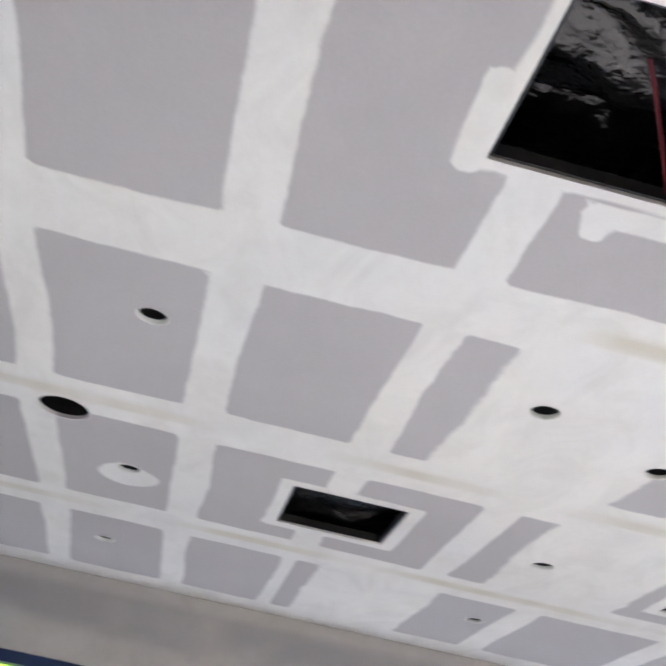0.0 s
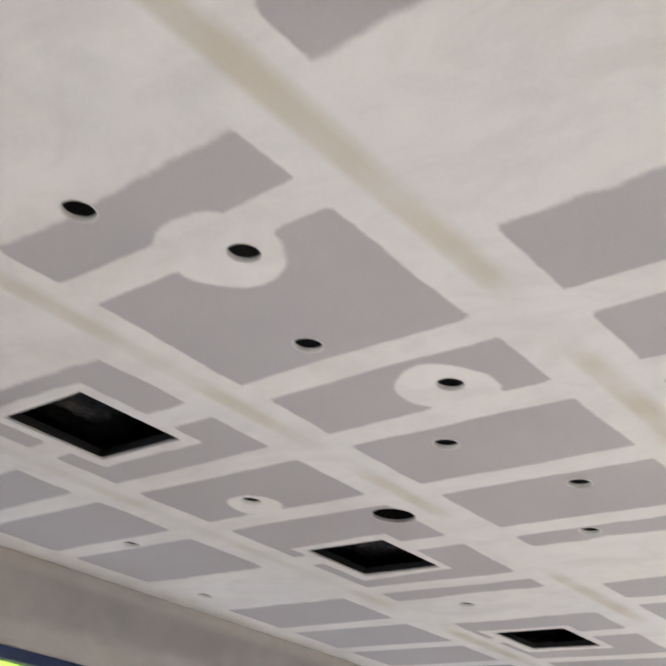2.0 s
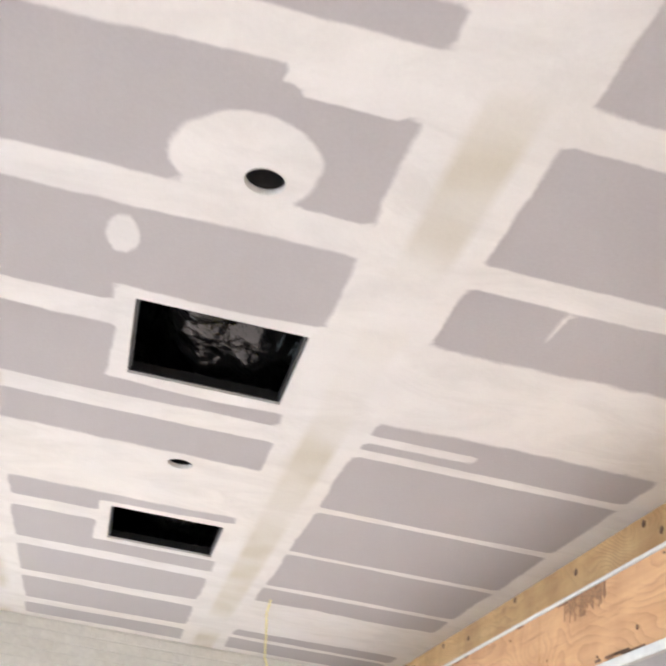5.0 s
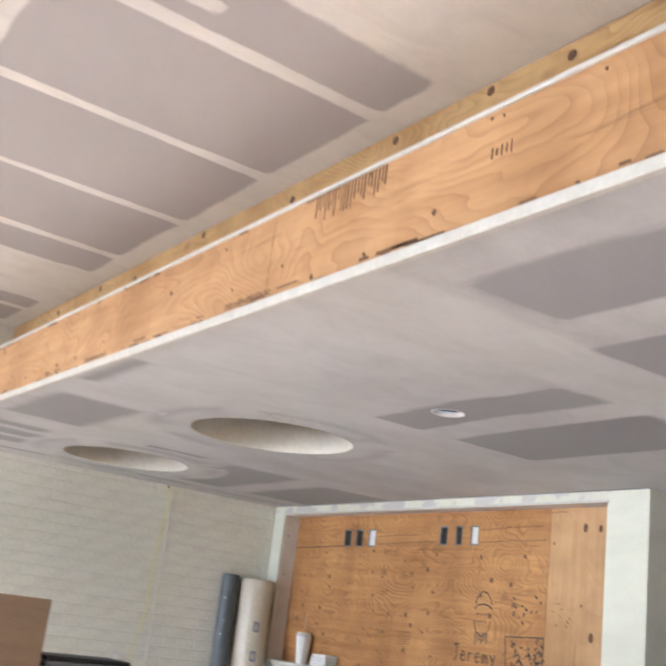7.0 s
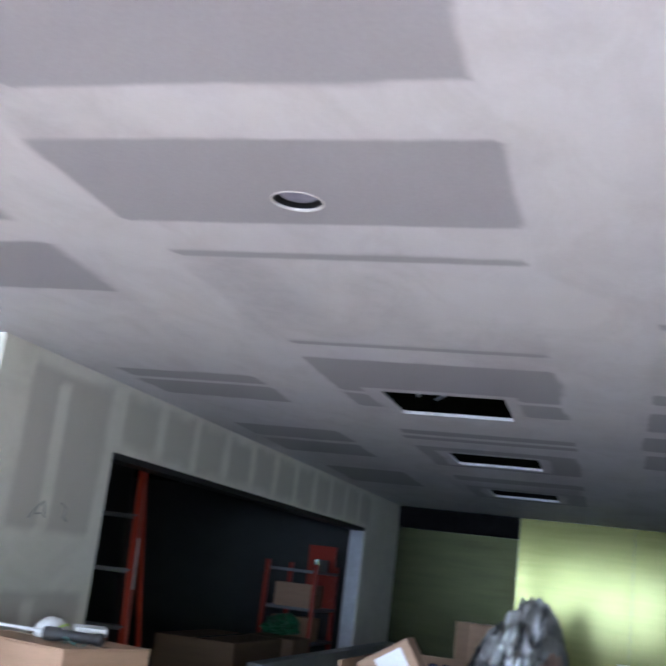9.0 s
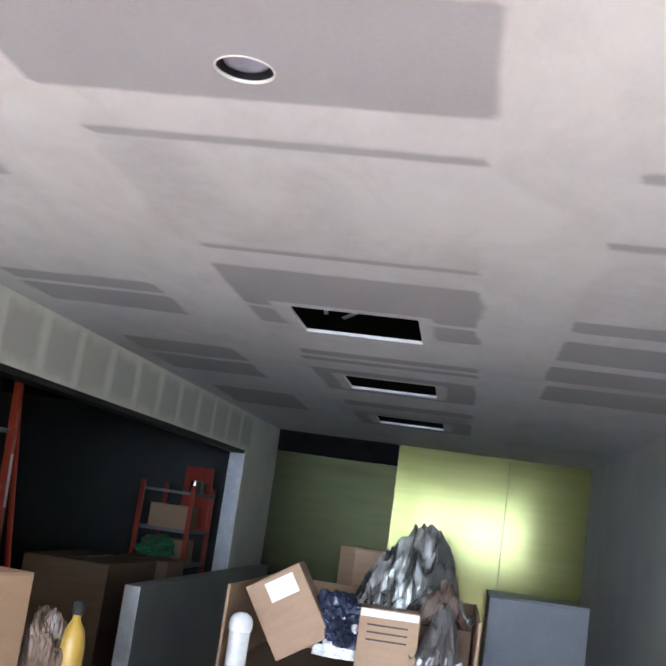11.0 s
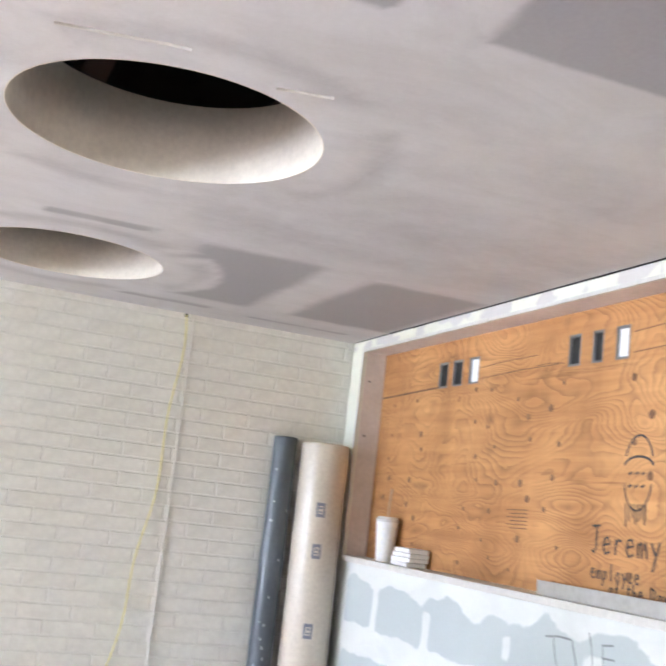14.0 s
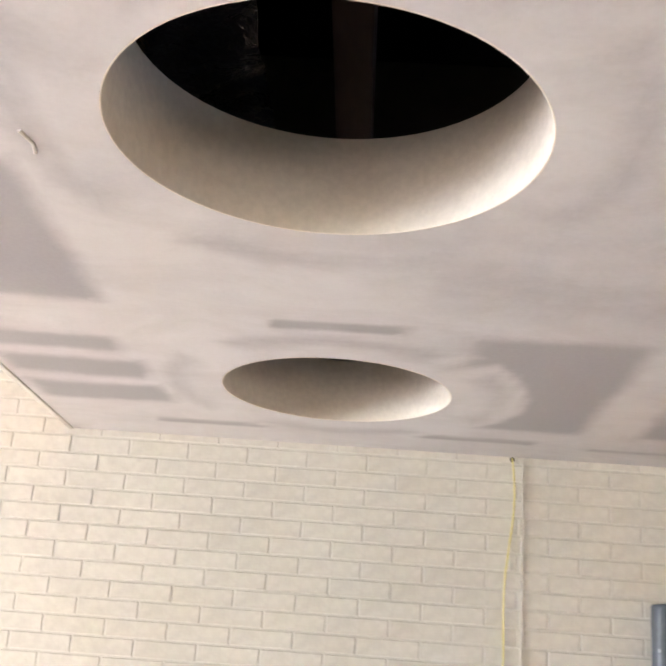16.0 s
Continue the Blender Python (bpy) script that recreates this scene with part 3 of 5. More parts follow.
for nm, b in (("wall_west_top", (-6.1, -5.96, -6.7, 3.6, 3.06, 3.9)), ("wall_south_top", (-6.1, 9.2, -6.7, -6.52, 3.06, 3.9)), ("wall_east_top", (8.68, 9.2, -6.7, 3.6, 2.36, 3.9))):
    structure(link(nm, box(*b), M_BLACK), "wall blackened for the unlit space above the ceiling", "wall")


def film(name, x0, x1, y0, y1, z, seed, amp=0.10, duct=None):
    def swell(x):  # film drawn over a round duct
        return -0.14 * math.sqrt(max(0.0, 1 - ((x - duct) / 0.26) ** 2)) + 0.07 if duct else 0.0
    bm = bmesh.new()
    n, k = max(8, int((x1 - x0) / 0.018)), max(8, int((y1 - y0) / 0.018))
    grid = [[None] * (k + 1) for _ in range(n + 1)]
    for i in range(n + 1):
        for j in range(k + 1):
            x, y = x0 + (x1 - x0) * i / n, y0 + (y1 - y0) * j / k
            bend = 0.25 * noise.noise(Vector((x * 1.7, y * 1.7, seed + 9)))
            h = amp * noise.noise(Vector((x * 2.1, y * 2.1, seed))) + swell(x)
            for fx, fy2, part_of in ((5.0, 2.2, 0.55), (11.0, 6.0, 0.36), (19.0, 24.0, 0.20)):
                h += part_of * amp * (0.4 - abs(noise.noise(Vector(((x + bend) * fx, (y - bend) * fy2, seed + fx)))))
            grid[i][j] = bm.verts.new((x, y, z + h))
    for i in range(n):
        for j in range(k):
            bm.faces.new((grid[i][j], grid[i][j + 1], grid[i + 1][j + 1], grid[i + 1][j]))
    return tagged(link(name, bm, M_FILM, smooth=True), "crumpled black plastic film above the ceiling openings", "plastic film", "films above ceiling", "structure")


film("plastic_film", -2.1, -0.9, -6.0, 3.2, 3.24, 1.0, 0.12, -1.44)
film("plastic_film", -4.8, -3.78, -6.0, 3.2, 3.15, 7.0, 0.07)
film("plastic_film", 0.18, 0.50, 0.7, 3.3, 2.68, 13.0, 0.16)

# dark metal frames in the vent openings
def vent_frame(x0, x1, y0, y1):
    e = thing("ceiling_vent", pose((x0 + x1) / 2, (y0 + y1) / 2, ZA), "square ceiling vent opening edged in dark metal", "vent", "ceiling vents")
    a, b = (x1 - x0) / 2 - 0.002, (y1 - y0) / 2 - 0.002
    for c in ((-a, a, -b, -b + 0.008), (-a, a, b - 0.008, b), (-a, -a + 0.008, -b + 0.0085, b - 0.0085), (a - 0.008, a, -b + 0.0085, b - 0.0085)):
        part("bar", box(*c, 0.008, 0.04, 0.001), M_CAN, e)


for r4 in RECTS_A:
    vent_frame(*r4)
tagged(link("red_strap", tube([(-1.42, -4.02, 3.125), (-1.50, -3.965, 3.10), (-1.62, -3.89, 3.085), (-1.72, -3.83, 3.075)], 0.0045), M_STRAP, smooth=True), "narrow dark red strap in a ceiling opening", "strap")

# loose hanger straps in the openings of the lower ceiling
for x, y, ln, tilt in ((2.82, -1.10, 0.20, 4), (2.95, -0.98, 0.14, -7), (4.52, -1.12, 0.16, 5), (2.90, -0.88, 0.10, 12)):
    hs = link("hanger_strap", box(-0.009, 0.009, -ln / 2, ln / 2, -0.0015, 0.0015, 0.0005), M_STEEL)
    hs.matrix_world = pose(x, y, ZB + 0.045, tilt, 12, 8 * tilt)
    tagged(hs, "galvanised hanger strap in a ceiling opening", "strap", "ceiling hanger straps", "structure")

# added structure above the lower ceiling; dark boarding hides the pale wall
structure(link("wall_north_old", box(0.18, 2.0, 3.392, 3.43, 2.40, 3.88), M_OLIVE), "dark olive boarding added to keep the recess above the lower ceiling dark", "wall")
structure(link("steel_angle", box(0.18, 2.0, 3.35, 3.39, 2.935, 2.975, 0.003), M_GREY), "grey steel angle on the dark olive boarding", "beam")
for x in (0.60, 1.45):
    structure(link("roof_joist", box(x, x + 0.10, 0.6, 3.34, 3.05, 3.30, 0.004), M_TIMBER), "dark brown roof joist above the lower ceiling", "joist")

# raised recess collars
for cx, cy, cr in DOMES:
    bm = lathe([(cr, -0.0012), (cr - 0.0025, -0.0012), (cr - 0.003, 0.0), (cr - 0.003, 0.195), (cr + 0.014, 0.195), (cr + 0.014, 0.016)], 72)
    for f in bm.faces:
        f.smooth = True
    ob = link("ceiling_recess", bm, M_COLLAR)
    ob.matrix_world = pose(cx, cy, ZB + 0.001)
    tagged(ob, "round white plaster recess collar in the lower ceiling", "recess", "ceiling recesses", "structure")

# black linings added so that the two large round holes stay dark
for x, y, r in BIG_A:
    d = thing("vent_duct", pose(x, y, ZA), "large round hole in the upper ceiling with an added black lining", "vent duct", "vent ducts")
    part("collar", lathe([(r * 0.985, 0.0), (r * 1.02, -0.0015), (r * 1.03, 0.0), (r * 0.995, 0.014)], 36), M_WHITE, d, "white rim", True)
    part("duct", lathe([(r * 0.985, 0.016), (r * 0.985, 0.35), (0, 0.352)], 36), M_BLACK, d, "black lining that stands in for the hole's shade", True)

# recessed light cans
def light_can(r, lens):
    e = thing("recessed_light", Matrix(), "empty round downlight hole with a dark metal can" if not lens else "recessed downlight with a pale lens and white rim", "light", "ceiling downlights")
    bm = lathe([(r * 0.98, 0.005 if lens else 0.016), (r * 0.98, 0.12), (0, 0.125)], 28)
    part("housing", bm, M_CAN, e, smooth=True)
    bm = lathe([(r * 0.97, 0.004 if lens else 0.015), (r * 0.975, -0.0015), (r * 1.03, -0.0015), (r * 1.035, 0.0), (r * 1.0, 0.003 if lens else 0.013)], 28)
    part("rim", bm, M_BEAD if lens else M_WHITE, e, "white rim", True)
    if lens:
        part("lens", lathe([(0, 0.008), (r * 0.5, 0.009), (r * 0.76, 0.013), (r * 0.80, 0.02), (0, 0.03)], 28), M_LENS, e, "pale frosted lens", True)
    return e

first = light_can(0.047, False)
first.matrix_world = pose(*HOLES_A[0], ZA)
for x, y in HOLES_A[1:]:
    copy_thing(first, pose(x, y, ZA))
c = light_can(0.055, False)
c.matrix_world = pose(HOLES_B[0][0], HOLES_B[0][1], ZB)
c = light_can(0.054, True)
c.matrix_world = pose(HOLES_B[1][0], HOLES_B[1][1], ZB)

# header between the two ceilings
header = thing("header_beam", pose(0, 0, 0), "dropped header sheathed in raw plywood with a white corner bead", "beam")
XH = -0.30
for y0, y1 in ((-6.5, -4.1), (-4.097, -1.66), (-1.657, -0.122), (-0.119, 0.848), (0.851, 2.0), (2.003, 3.43)):
    part("plywood_panel", box(XH, XH + 0.018, y0, y1, ZB + 0.021, 2.590, 0.0015), M_BEAM, header, "raw orange plywood panel")
part("corner_bead", box(XH - 0.006, XH + 0.012, -6.5, YW, ZB - 0.006, ZB + 0.020, 0.003), M_BEAD, header, "white plaster corner bead")
part("top_edge", box(XH - 0.004, XH + 0.03, -6.5, YW, 2.591, 2.602, 0.003), M_BEAD, header, "white painted top edge")
part("ledge", box(XH + 0.03, 0.13, -6.5, YW, 2.58, 2.60), M_BOARD, header)
part("ledger_board", box(0.13, 0.168, -6.5, YW, 2.601, ZA - 0.002, 0.002), M_BOARD, header, "yellowish lumber ledger board")
random.seed(4)
for k in range(64):
    y, z = -3.3 + 6.6 * random.random(), random.choice((2.375, 2.385, 2.40, 2.43, 2.50, 2.56, 2.58)) + random.uniform(-0.012, 0.012)
    r = random.uniform(0.003, 0.008)
    part("nail_head", lathe([(r, 0), (r * 0.8, 0.002), (0, 0.0025)], 10, None, pose(XH, y, z, 0, -90, 0)), M_KNOT, header)
for k, (y, z) in enumerate(((-0.68, 3.01), (-0.40, 3.025), (0.0, 3.02), (-0.12, 2.96), (1.19, 3.03), (2.73, 3.0), (0.55, 2.99), (1.8, 2.98), (-1.1, 3.0), (-1.6, 2.97), (-2.2, 3.01), (2.2, 3.02))):
    part("knot_mark", lathe([(0.015, 0), (0.011, 0.002), (0, 0.0025)], 12, None, pose(0.13, y, z, 0, -90, 0)), M_KNOT, header)
random.seed(31)
for k in range(70):
    y, ln, hh = random.uniform(-2.6, 3.2), random.uniform(0.015, 0.11), random.uniform(0.003, 0.009)
    z = ZB + 0.0215 + random.choice((0.0, 0.0, 0.0, 0.006, 0.014, 0.215))
    part("grime_streak", box(XH - 0.0006, XH, y, y + ln, z, z + hh), random.choice((M_KNOT, M_KNOT2)), header, "dark grimy streak")
# stamped marks on the header
for y0, z0, n, h, hang in ((-0.57, 2.589, 22, 0.072, True), (-0.14, 2.384, 18, 0.022, False), (0.86, 2.380, 14, 0.020, False), (2.08, 2.40, 7, 0.024, False), (-0.95, 2.50, 5, 0.03, False)):
    for i in range(n):
        hh = h * random.uniform(0.45, 1.0)
        z1 = z0 if hang else z0 + hh / 2
        part("ink_stamp", box(XH - 0.0008, XH, y0 + i * 0.0125, y0 + i * 0.0125 + random.uniform(0.003, 0.007), z1 - hh, z1), M_KNOT, header)

# ---- outer walls ----
ROT_W = Matrix(((0, 0, -1, -5.95), (-1, 0, 0, 0), (0, 1, 0, 0), (0, 0, 0, 1)))


def tone_w(u, v):
    w = wobble(u, v, 1.6, 51.0) + 0.4 * wobble(u, v, 5.0, 52.0)
    return max(0.25 + 0.8 * w, soft(2.97 - v, 0.1), soft(v - 2.74 + 0.1 * w, 0.12)), 0.0


structure(sheet("wall_west", ROT_W, -YW, 6.5, 2.565, ZA - 0.001, 0.05, [], [], tone_w, 0.14, M_WALLW), "patched plasterboard above the shop windows", "wall")
structure(link("wall_west_sill", box(-6.09, -5.95, -6.5, YW, 0, 0.98), M_PLAINWALL), "low wall under the shop windows", "wall")
win = tagged(new("window_1"), "blue-framed shop window with several panes", "window", "", "structure")
win.matrix_world = pose(-5.95, 0, 0)
part("head_frame", box(-0.09, 0.012, -6.5, YW, 2.50, 2.563, 0.004), M_BLUE, win, "dark blue painted head frame")
part("sill_frame", box(-0.09, 0.012, -6.5, YW, 0.982, 1.05, 0.004), M_BLUE, win, "dark blue painted sill frame")
ys = [-6.46, -4.9, -3.26, -1.62, 0.02, 1.66, 3.395]
for y in ys:
    part("mullion", box(-0.08, 0.008, y - 0.03, y + 0.03, 1.052, 2.498, 0.003), M_BLUE, win)
for a, b in zip(ys, ys[1:]):
    g = part("pane", box(-0.045, -0.039, a + 0.031, b - 0.031, 1.053, 2.497), M_GLASS, win)
    g.visible_shadow = False
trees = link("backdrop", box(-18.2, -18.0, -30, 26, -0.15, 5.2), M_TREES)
structure(trees, "green trees far outside the windows, glowing in place of sunlight", "trees")
structure(link("wall_south", box(-6.09, 0.75, -6.7, -6.5, 0, 3.06), M_PLAINWALL), "plain unseen wall that limits the light", "wall")
# two unseen walls added to block window light from the passage
structure(link("wall_south_east", box(0.6, 0.75, -6.5, -2.652, 0, ZB - 0.001), M_PLAINWALL), "plain unseen wall that limits the light", "wall")
structure(link("wall_passage", box(0.6, 8.66, -2.8, -2.65, 0, ZB - 0.001), M_PLAINWALL), "plain unseen passage wall added to limit the light", "wall")

# ---- east end: steel panels ----
east = tagged(new("wall_east"), "brushed steel wall panels that mirror the shop windows", "wall", "", "structure")
east.matrix_world = pose(8.66, 0, 0)
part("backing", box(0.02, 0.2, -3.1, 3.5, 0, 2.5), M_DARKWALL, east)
part("steel_panel", box(0.0, 0.018, -1.9, -0.86, 0.0, ZB - 0.002, 0.002), M_BRUSH, east, "brushed steel panel with the mirrored green put into its colour")
part("steel_panel", box(0.0, 0.018, -2.648, -1.904, 0.0, ZB - 0.002, 0.002), M_BRUSH, east, "brushed steel panel with the mirrored green put into its colour")
part("steel_panel", box(0.012, 0.019, -0.855, 0.31, 0.0, 2.14, 0.001), M_DULL, east, "dull steel panel with a dark green mirror tint")
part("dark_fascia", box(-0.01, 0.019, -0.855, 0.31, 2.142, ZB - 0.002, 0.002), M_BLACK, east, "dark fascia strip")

# ---- wall with the wide opening ----
dv = Vector((1, -0.0317, 0)).normalized()
wn = Vector((0.0317, 1, 0)).normalized()
ROT_O = Matrix(((-dv.x, 0, wn.x, XN), (-dv.y, 0, wn.y, YC), (0, 1, 0, 0), (0, 0, 0, 1)))
OPEN = (0.93, 5.40, 2.035)


def tone_o(u, v):
    s = -u
    w = 0.02 * wobble(s, v, 3.0, 61.0) + 0.01 * wobble(s, v, 9.0, 62.0)
    bare = 0.0
    for a, b, c, d in ((0.20, 0.84, 1.64, 2.30), (0.25, 0.86, 1.02, 1.42)):
        bare = max(bare, in_rect(s + w, v + w, a, b, c, d, 0.05))
    k = 0
    while k < 11:
        a = 0.98 + k * 0.42
        bare = max(bare, in_rect(s + w, v + w, a, a + 0.345, 2.06, 2.315, 0.04))
        k += 1
    for c in (0.46, 0.5):
        bare = min(bare, 1 - in_rect(s + w, v, 0.43, 0.50, 1.66 if c > 0.48 else 1.15, 2.24 if c > 0.48 else 1.38, 0.04))
    bare = max(bare, 0.18 + 0.3 * wobble(s, v, 1.2, 63.0))
    return 1 - 0.78 * bare, 0.0


ow = sheet("wall_opening", ROT_O, -6.64, -0.001, 0.0, ZB - 0.001, 0.04, [(-OPEN[1], -OPEN[0], -1, OPEN[2])], [], tone_o, 0.13, M_WALL)
structure(ow, "taped plasterboard wall with a wide dark doorway", "wall")
# casing strip of raw edge round the doorway
dk = tagged(new("trim"), "dark metal header track of the doorway", "trim", "", "structure")
dk.matrix_world = Matrix.Translation((XN, YC, 0)) @ Matrix.Rotation(math.atan2(dv.y, dv.x), 4, "Z")
part("head_track", box(OPEN[0] + 0.002, OPEN[1] - 0.002, 0.004, 0.125, OPEN[2] - 0.03, OPEN[2] - 0.001), M_RUBBER, dk)

part("jamb_stud", box(OPEN[1] - 0.012, OPEN[1] - 0.002, 0.006, 0.124, 0.0, OPEN[2] - 0.032, 0.001), M_STEEL, dk, "bright galvanised steel jamb")

scr = new("pencil_marks")
scr.matrix_world = Matrix.Translation((XN, YC, 0)) @ Matrix.Rotation(math.atan2(dv.y, dv.x), 4, "Z")
tagged(scr, "grey pencil marks on the bare plasterboard", "writing")
for pts in ([(0.36, 1.69), (0.40, 1.73), (0.45, 1.765), (0.47, 1.70)], [(0.58, 1.77), (0.62, 1.75), (0.61, 1.71), (0.64, 1.70)], [(0.40, 1.71), (0.44, 1.715)]):
    part("mark", tube([(a, -0.0012, b) for a, b in pts], 0.003, 6), M_PENCIL, scr)

# storeroom behind the doorway, its shade put into near-black walls and ceiling
structure(link("wall_storeroom_north", box(2.2, 8.66, 3.2, 3.43, 0, 2.6), M_DARKWALL), "bluish-grey storeroom wall darkened for the room's shade", "wall")
structure(link("wall_storeroom_west", box(2.26, 2.34, 0.66, 3.2, 0, 2.6), M_DARKWALL), "storeroom side wall darkened for the room's shade", "wall")
structure(link("ceiling_storeroom", box(2.2, 8.66, 0.66, 3.43, 2.6, 2.7), M_BLACK), "storeroom ceiling in black for the unlit top of the room", "ceiling")

# ---- niche wall ----
ROT_N = Matrix(((0, 0, 1, XN), (1, 0, 0, 0), (0, 1, 0, 0), (0, 0, 0, 1)))
NY0, NY1, NZ0, NZ1, XP = 0.74, 3.31, 1.415, 2.297, 2.14


def tone_nw(u, v):
    bare = 0.0
    if v > 2.305 and u > 0.72:
        bare = soft(-0.9 * (wobble(u, v * 1.6, 7.0, 72.0) + 0.5 * wobble(u, v, 17.0, 74.0)) + 0.02, 0.25)
    return 1 - min(1, bare), 0.25 * max(0, wobble(u, v, 1.1, 73.0))


def tone_ng(u, v):
    w = 0.018 * wobble(u, v, 4.0, 81.0) + 0.012 * wobble(u, v, 13.0, 82.0)
    best = soft(abs(v - 1.10 + 0.03 * wobble(u, 0, 1.5, 83.0)) - 0.055 + w, 0.03)
    for c, a, b, h in ((2.95, 1.12, 1.30, 0.022), (2.52, 1.12, 1.28, 0.026), (2.0, 1.20, 1.28, 0.02), (1.58, 1.1, 1.29, 0.04), (1.12, 0.2, 1.36, 0.08),
                       (3.0, 0.3, 0.98, 0.022), (2.58, 0.3, 0.97, 0.026), (2.05, 0.2, 1.0, 0.03), (1.60, 0.1, 1.0, 0.07)):
        best = max(best, in_rect(u + w * (0.6 + (b - v)), v, c - h, c + h, a, b, 0.03))
    scallop = 0.045 + 0.05 * abs(math.sin(u * 9.0 + 0.6 * math.sin(u * 3.1))) ** 1.5
    best = max(best, soft(1.40 - v - scallop + 2 * w, 0.03), soft(3.23 - u + w, 0.04), soft(u - 0.86 + 2 * w, 0.06))
    return best, 0.0


structure(sheet("wall_niche", ROT_N, YC, YW, 1.395, ZB - 0.001, 0.03, [(NY0, NY1, NZ0, NZ1)], [], tone_nw, 0.014, M_CREAM), "white skimmed wall round a plywood-backed niche", "wall")
structure(sheet("wall_low", ROT_N, YC, YW, 0.0, 1.394, 0.025, [], [], tone_ng, 0.014, M_GREEN), "greenish moisture board with white compound patches", "wall")
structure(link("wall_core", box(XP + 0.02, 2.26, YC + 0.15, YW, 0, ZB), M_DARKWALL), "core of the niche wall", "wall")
niche = tagged(new("trim"), "white corner beads and reveals of the niche", "trim", "", "structure")
niche.matrix_world = pose(0, 0, 0)
part("reveal", box(XN + 0.015, XP - 0.001, NY1, NY1 + 0.02, NZ0, NZ1), M_PINK, niche, "pinkish plasterboard reveal with screws")
part("reveal", box(XN + 0.015, XP - 0.001, NY0 - 0.02, NY0, NZ0, NZ1), M_PINK, niche)
part("reveal", box(XN + 0.015, XP - 0.001, NY0, NY1, NZ1, NZ1 + 0.02), M_PINK, niche)
part("bead", box(XN - 0.004, XN + 0.006, NY0 - 0.012, NY1 + 0.012, NZ1 - 0.002, NZ1 + 0.010, 0.001), M_BEAD, niche, "white top bead")
part("bead", box(XN - 0.004, XN + 0.006, NY1 - 0.002, NY1 + 0.012, NZ0 + 0.004, NZ1 - 0.003, 0.001), M_BEAD, niche)
part("sill", box(XN - 0.012, XP, NY0 - 0.004, NY1 + 0.004, NZ0 - 0.022, NZ0 + 0.002, 0.003), M_BEAD, niche, "white sill board")
for y, z in ((NY1 - 0.001, 2.17), (NY1 - 0.001, 1.93)):
    part("screw", lathe([(0.005, 0), (0.004, 0.0015), (0, 0.002)], 10, None, pose(2.07, y, z, 90, 0, 0)), M_INK, niche)


def fy(y):
    return -0.85 + (y + 0.85) * 1.0228


def fz(z):
    return 1.545 + (z - 1.545) * 1.0228


# plywood sheets in the niche, with cut-outs for wiring boxes
GROUPS = [[(2.64, 2.73), (2.53, 2.62), (2.41, 2.50)], [(1.81, 1.89), (1.70, 1.77), (1.58, 1.66)]]
cut = [(fy(a + 0.009), fy(b - 0.009), fz(2.10 + 0.01 * k), fz(2.20 + 0.01 * k)) for k, g in enumerate(GROUPS) for a, b in g]
ROT_P = Matrix(((0, 0, 1, XP), (1, 0, 0, 0), (0, 1, 0, 0), (0, 0, 0, 1)))
board = tagged(new("plywood_backing"), "raw orange plywood boarding with marker scribbles and wiring cut-outs", "plywood")
SPLIT = fy(1.115)
a = sheet("plywood_sheet", Matrix(), SPLIT + 0.004, NY1 + 0.02, NZ0 - 0.02, NZ1 + 0.02, 0.3, cut, [], lambda u, v: (0, 0), 0.018, M_PLY)
b = sheet("plywood_sheet", Matrix(), NY0 - 0.02, SPLIT, NZ0 - 0.02, NZ1 + 0.02, 0.3, [], [], lambda u, v: (0, 0), 0.018, M_PLY2)
for ob, lab in ((a, "reddish plywood sheet with wavy grain"), (b, "paler plywood sheet with large knots")):
    ob.parent = board
    ob["label"] = lab
board.matrix_world = ROT_P
random.seed(8)
for i, (u0, u1, v0, v1) in enumerate(cut):
    bx = part("wiring_box", box(u0 + 0.003, u1 - 0.003, v0 + 0.003, v1 - 0.003, 0.008, 0.05), M_PAPER if i % 3 == 2 else M_RUBBER, board, "white switch insert" if i % 3 == 2 else "dark open wiring box")
    for e0, e1, g0, g1 in ((u0, u1, v1 - 0.008, v1), (u0, u1, v0, v0 + 0.008), (u0, u0 + 0.007, v0, v1), (u1 - 0.007, u1, v0, v1)):
        part("box_edge", box(e0, e1, g0, g1, 0.001, 0.009), M_GREY, board)


def stroke(points, w=0.005, mtl=None, name="marker_line", label=""):
    """A flat pen line on the plywood through (u, v) points."""
    bm = bmesh.new()
    pts = [Vector(p) for p in points]
    rows = []
    for k, p in enumerate(pts):
        d = (pts[min(k + 1, len(pts) - 1)] - pts[max(k - 1, 0)]).normalized()
        n = Vector((-d.y, d.x)) * w / 2
        rows.append([bm.verts.new((q.x, q.y, z)) for q, z in ((p + n, -0.0006), (p - n, -0.0006), (p - n, -0.0001), (p + n, -0.0001))])
    for a, b in zip(rows, rows[1:]):
        for k in range(3):
            bm.faces.new((a[k], b[k], b[(k + 1)], a[(k + 1)]))
        bm.faces.new((a[3], b[3], b[0], a[0]))
    return part(name, bm, mtl or M_INK, board, label)


def arc(cx, cy, rx, ry, a0, a1, n=14):
    return [(cx + rx * math.cos(radians(a0 + (a1 - a0) * k / n)), cy + ry * math.sin(radians(a0 + (a1 - a0) * k / n))) for k in range(n + 1)]


# saw cuts and grain splits
stroke([(fy(2.71), fz(2.105)), (fy(3.0), fz(2.097)), (fy(3.2), fz(2.092)), (fy(3.42), fz(2.088))], 0.007, M_KNOT, "saw_cut")
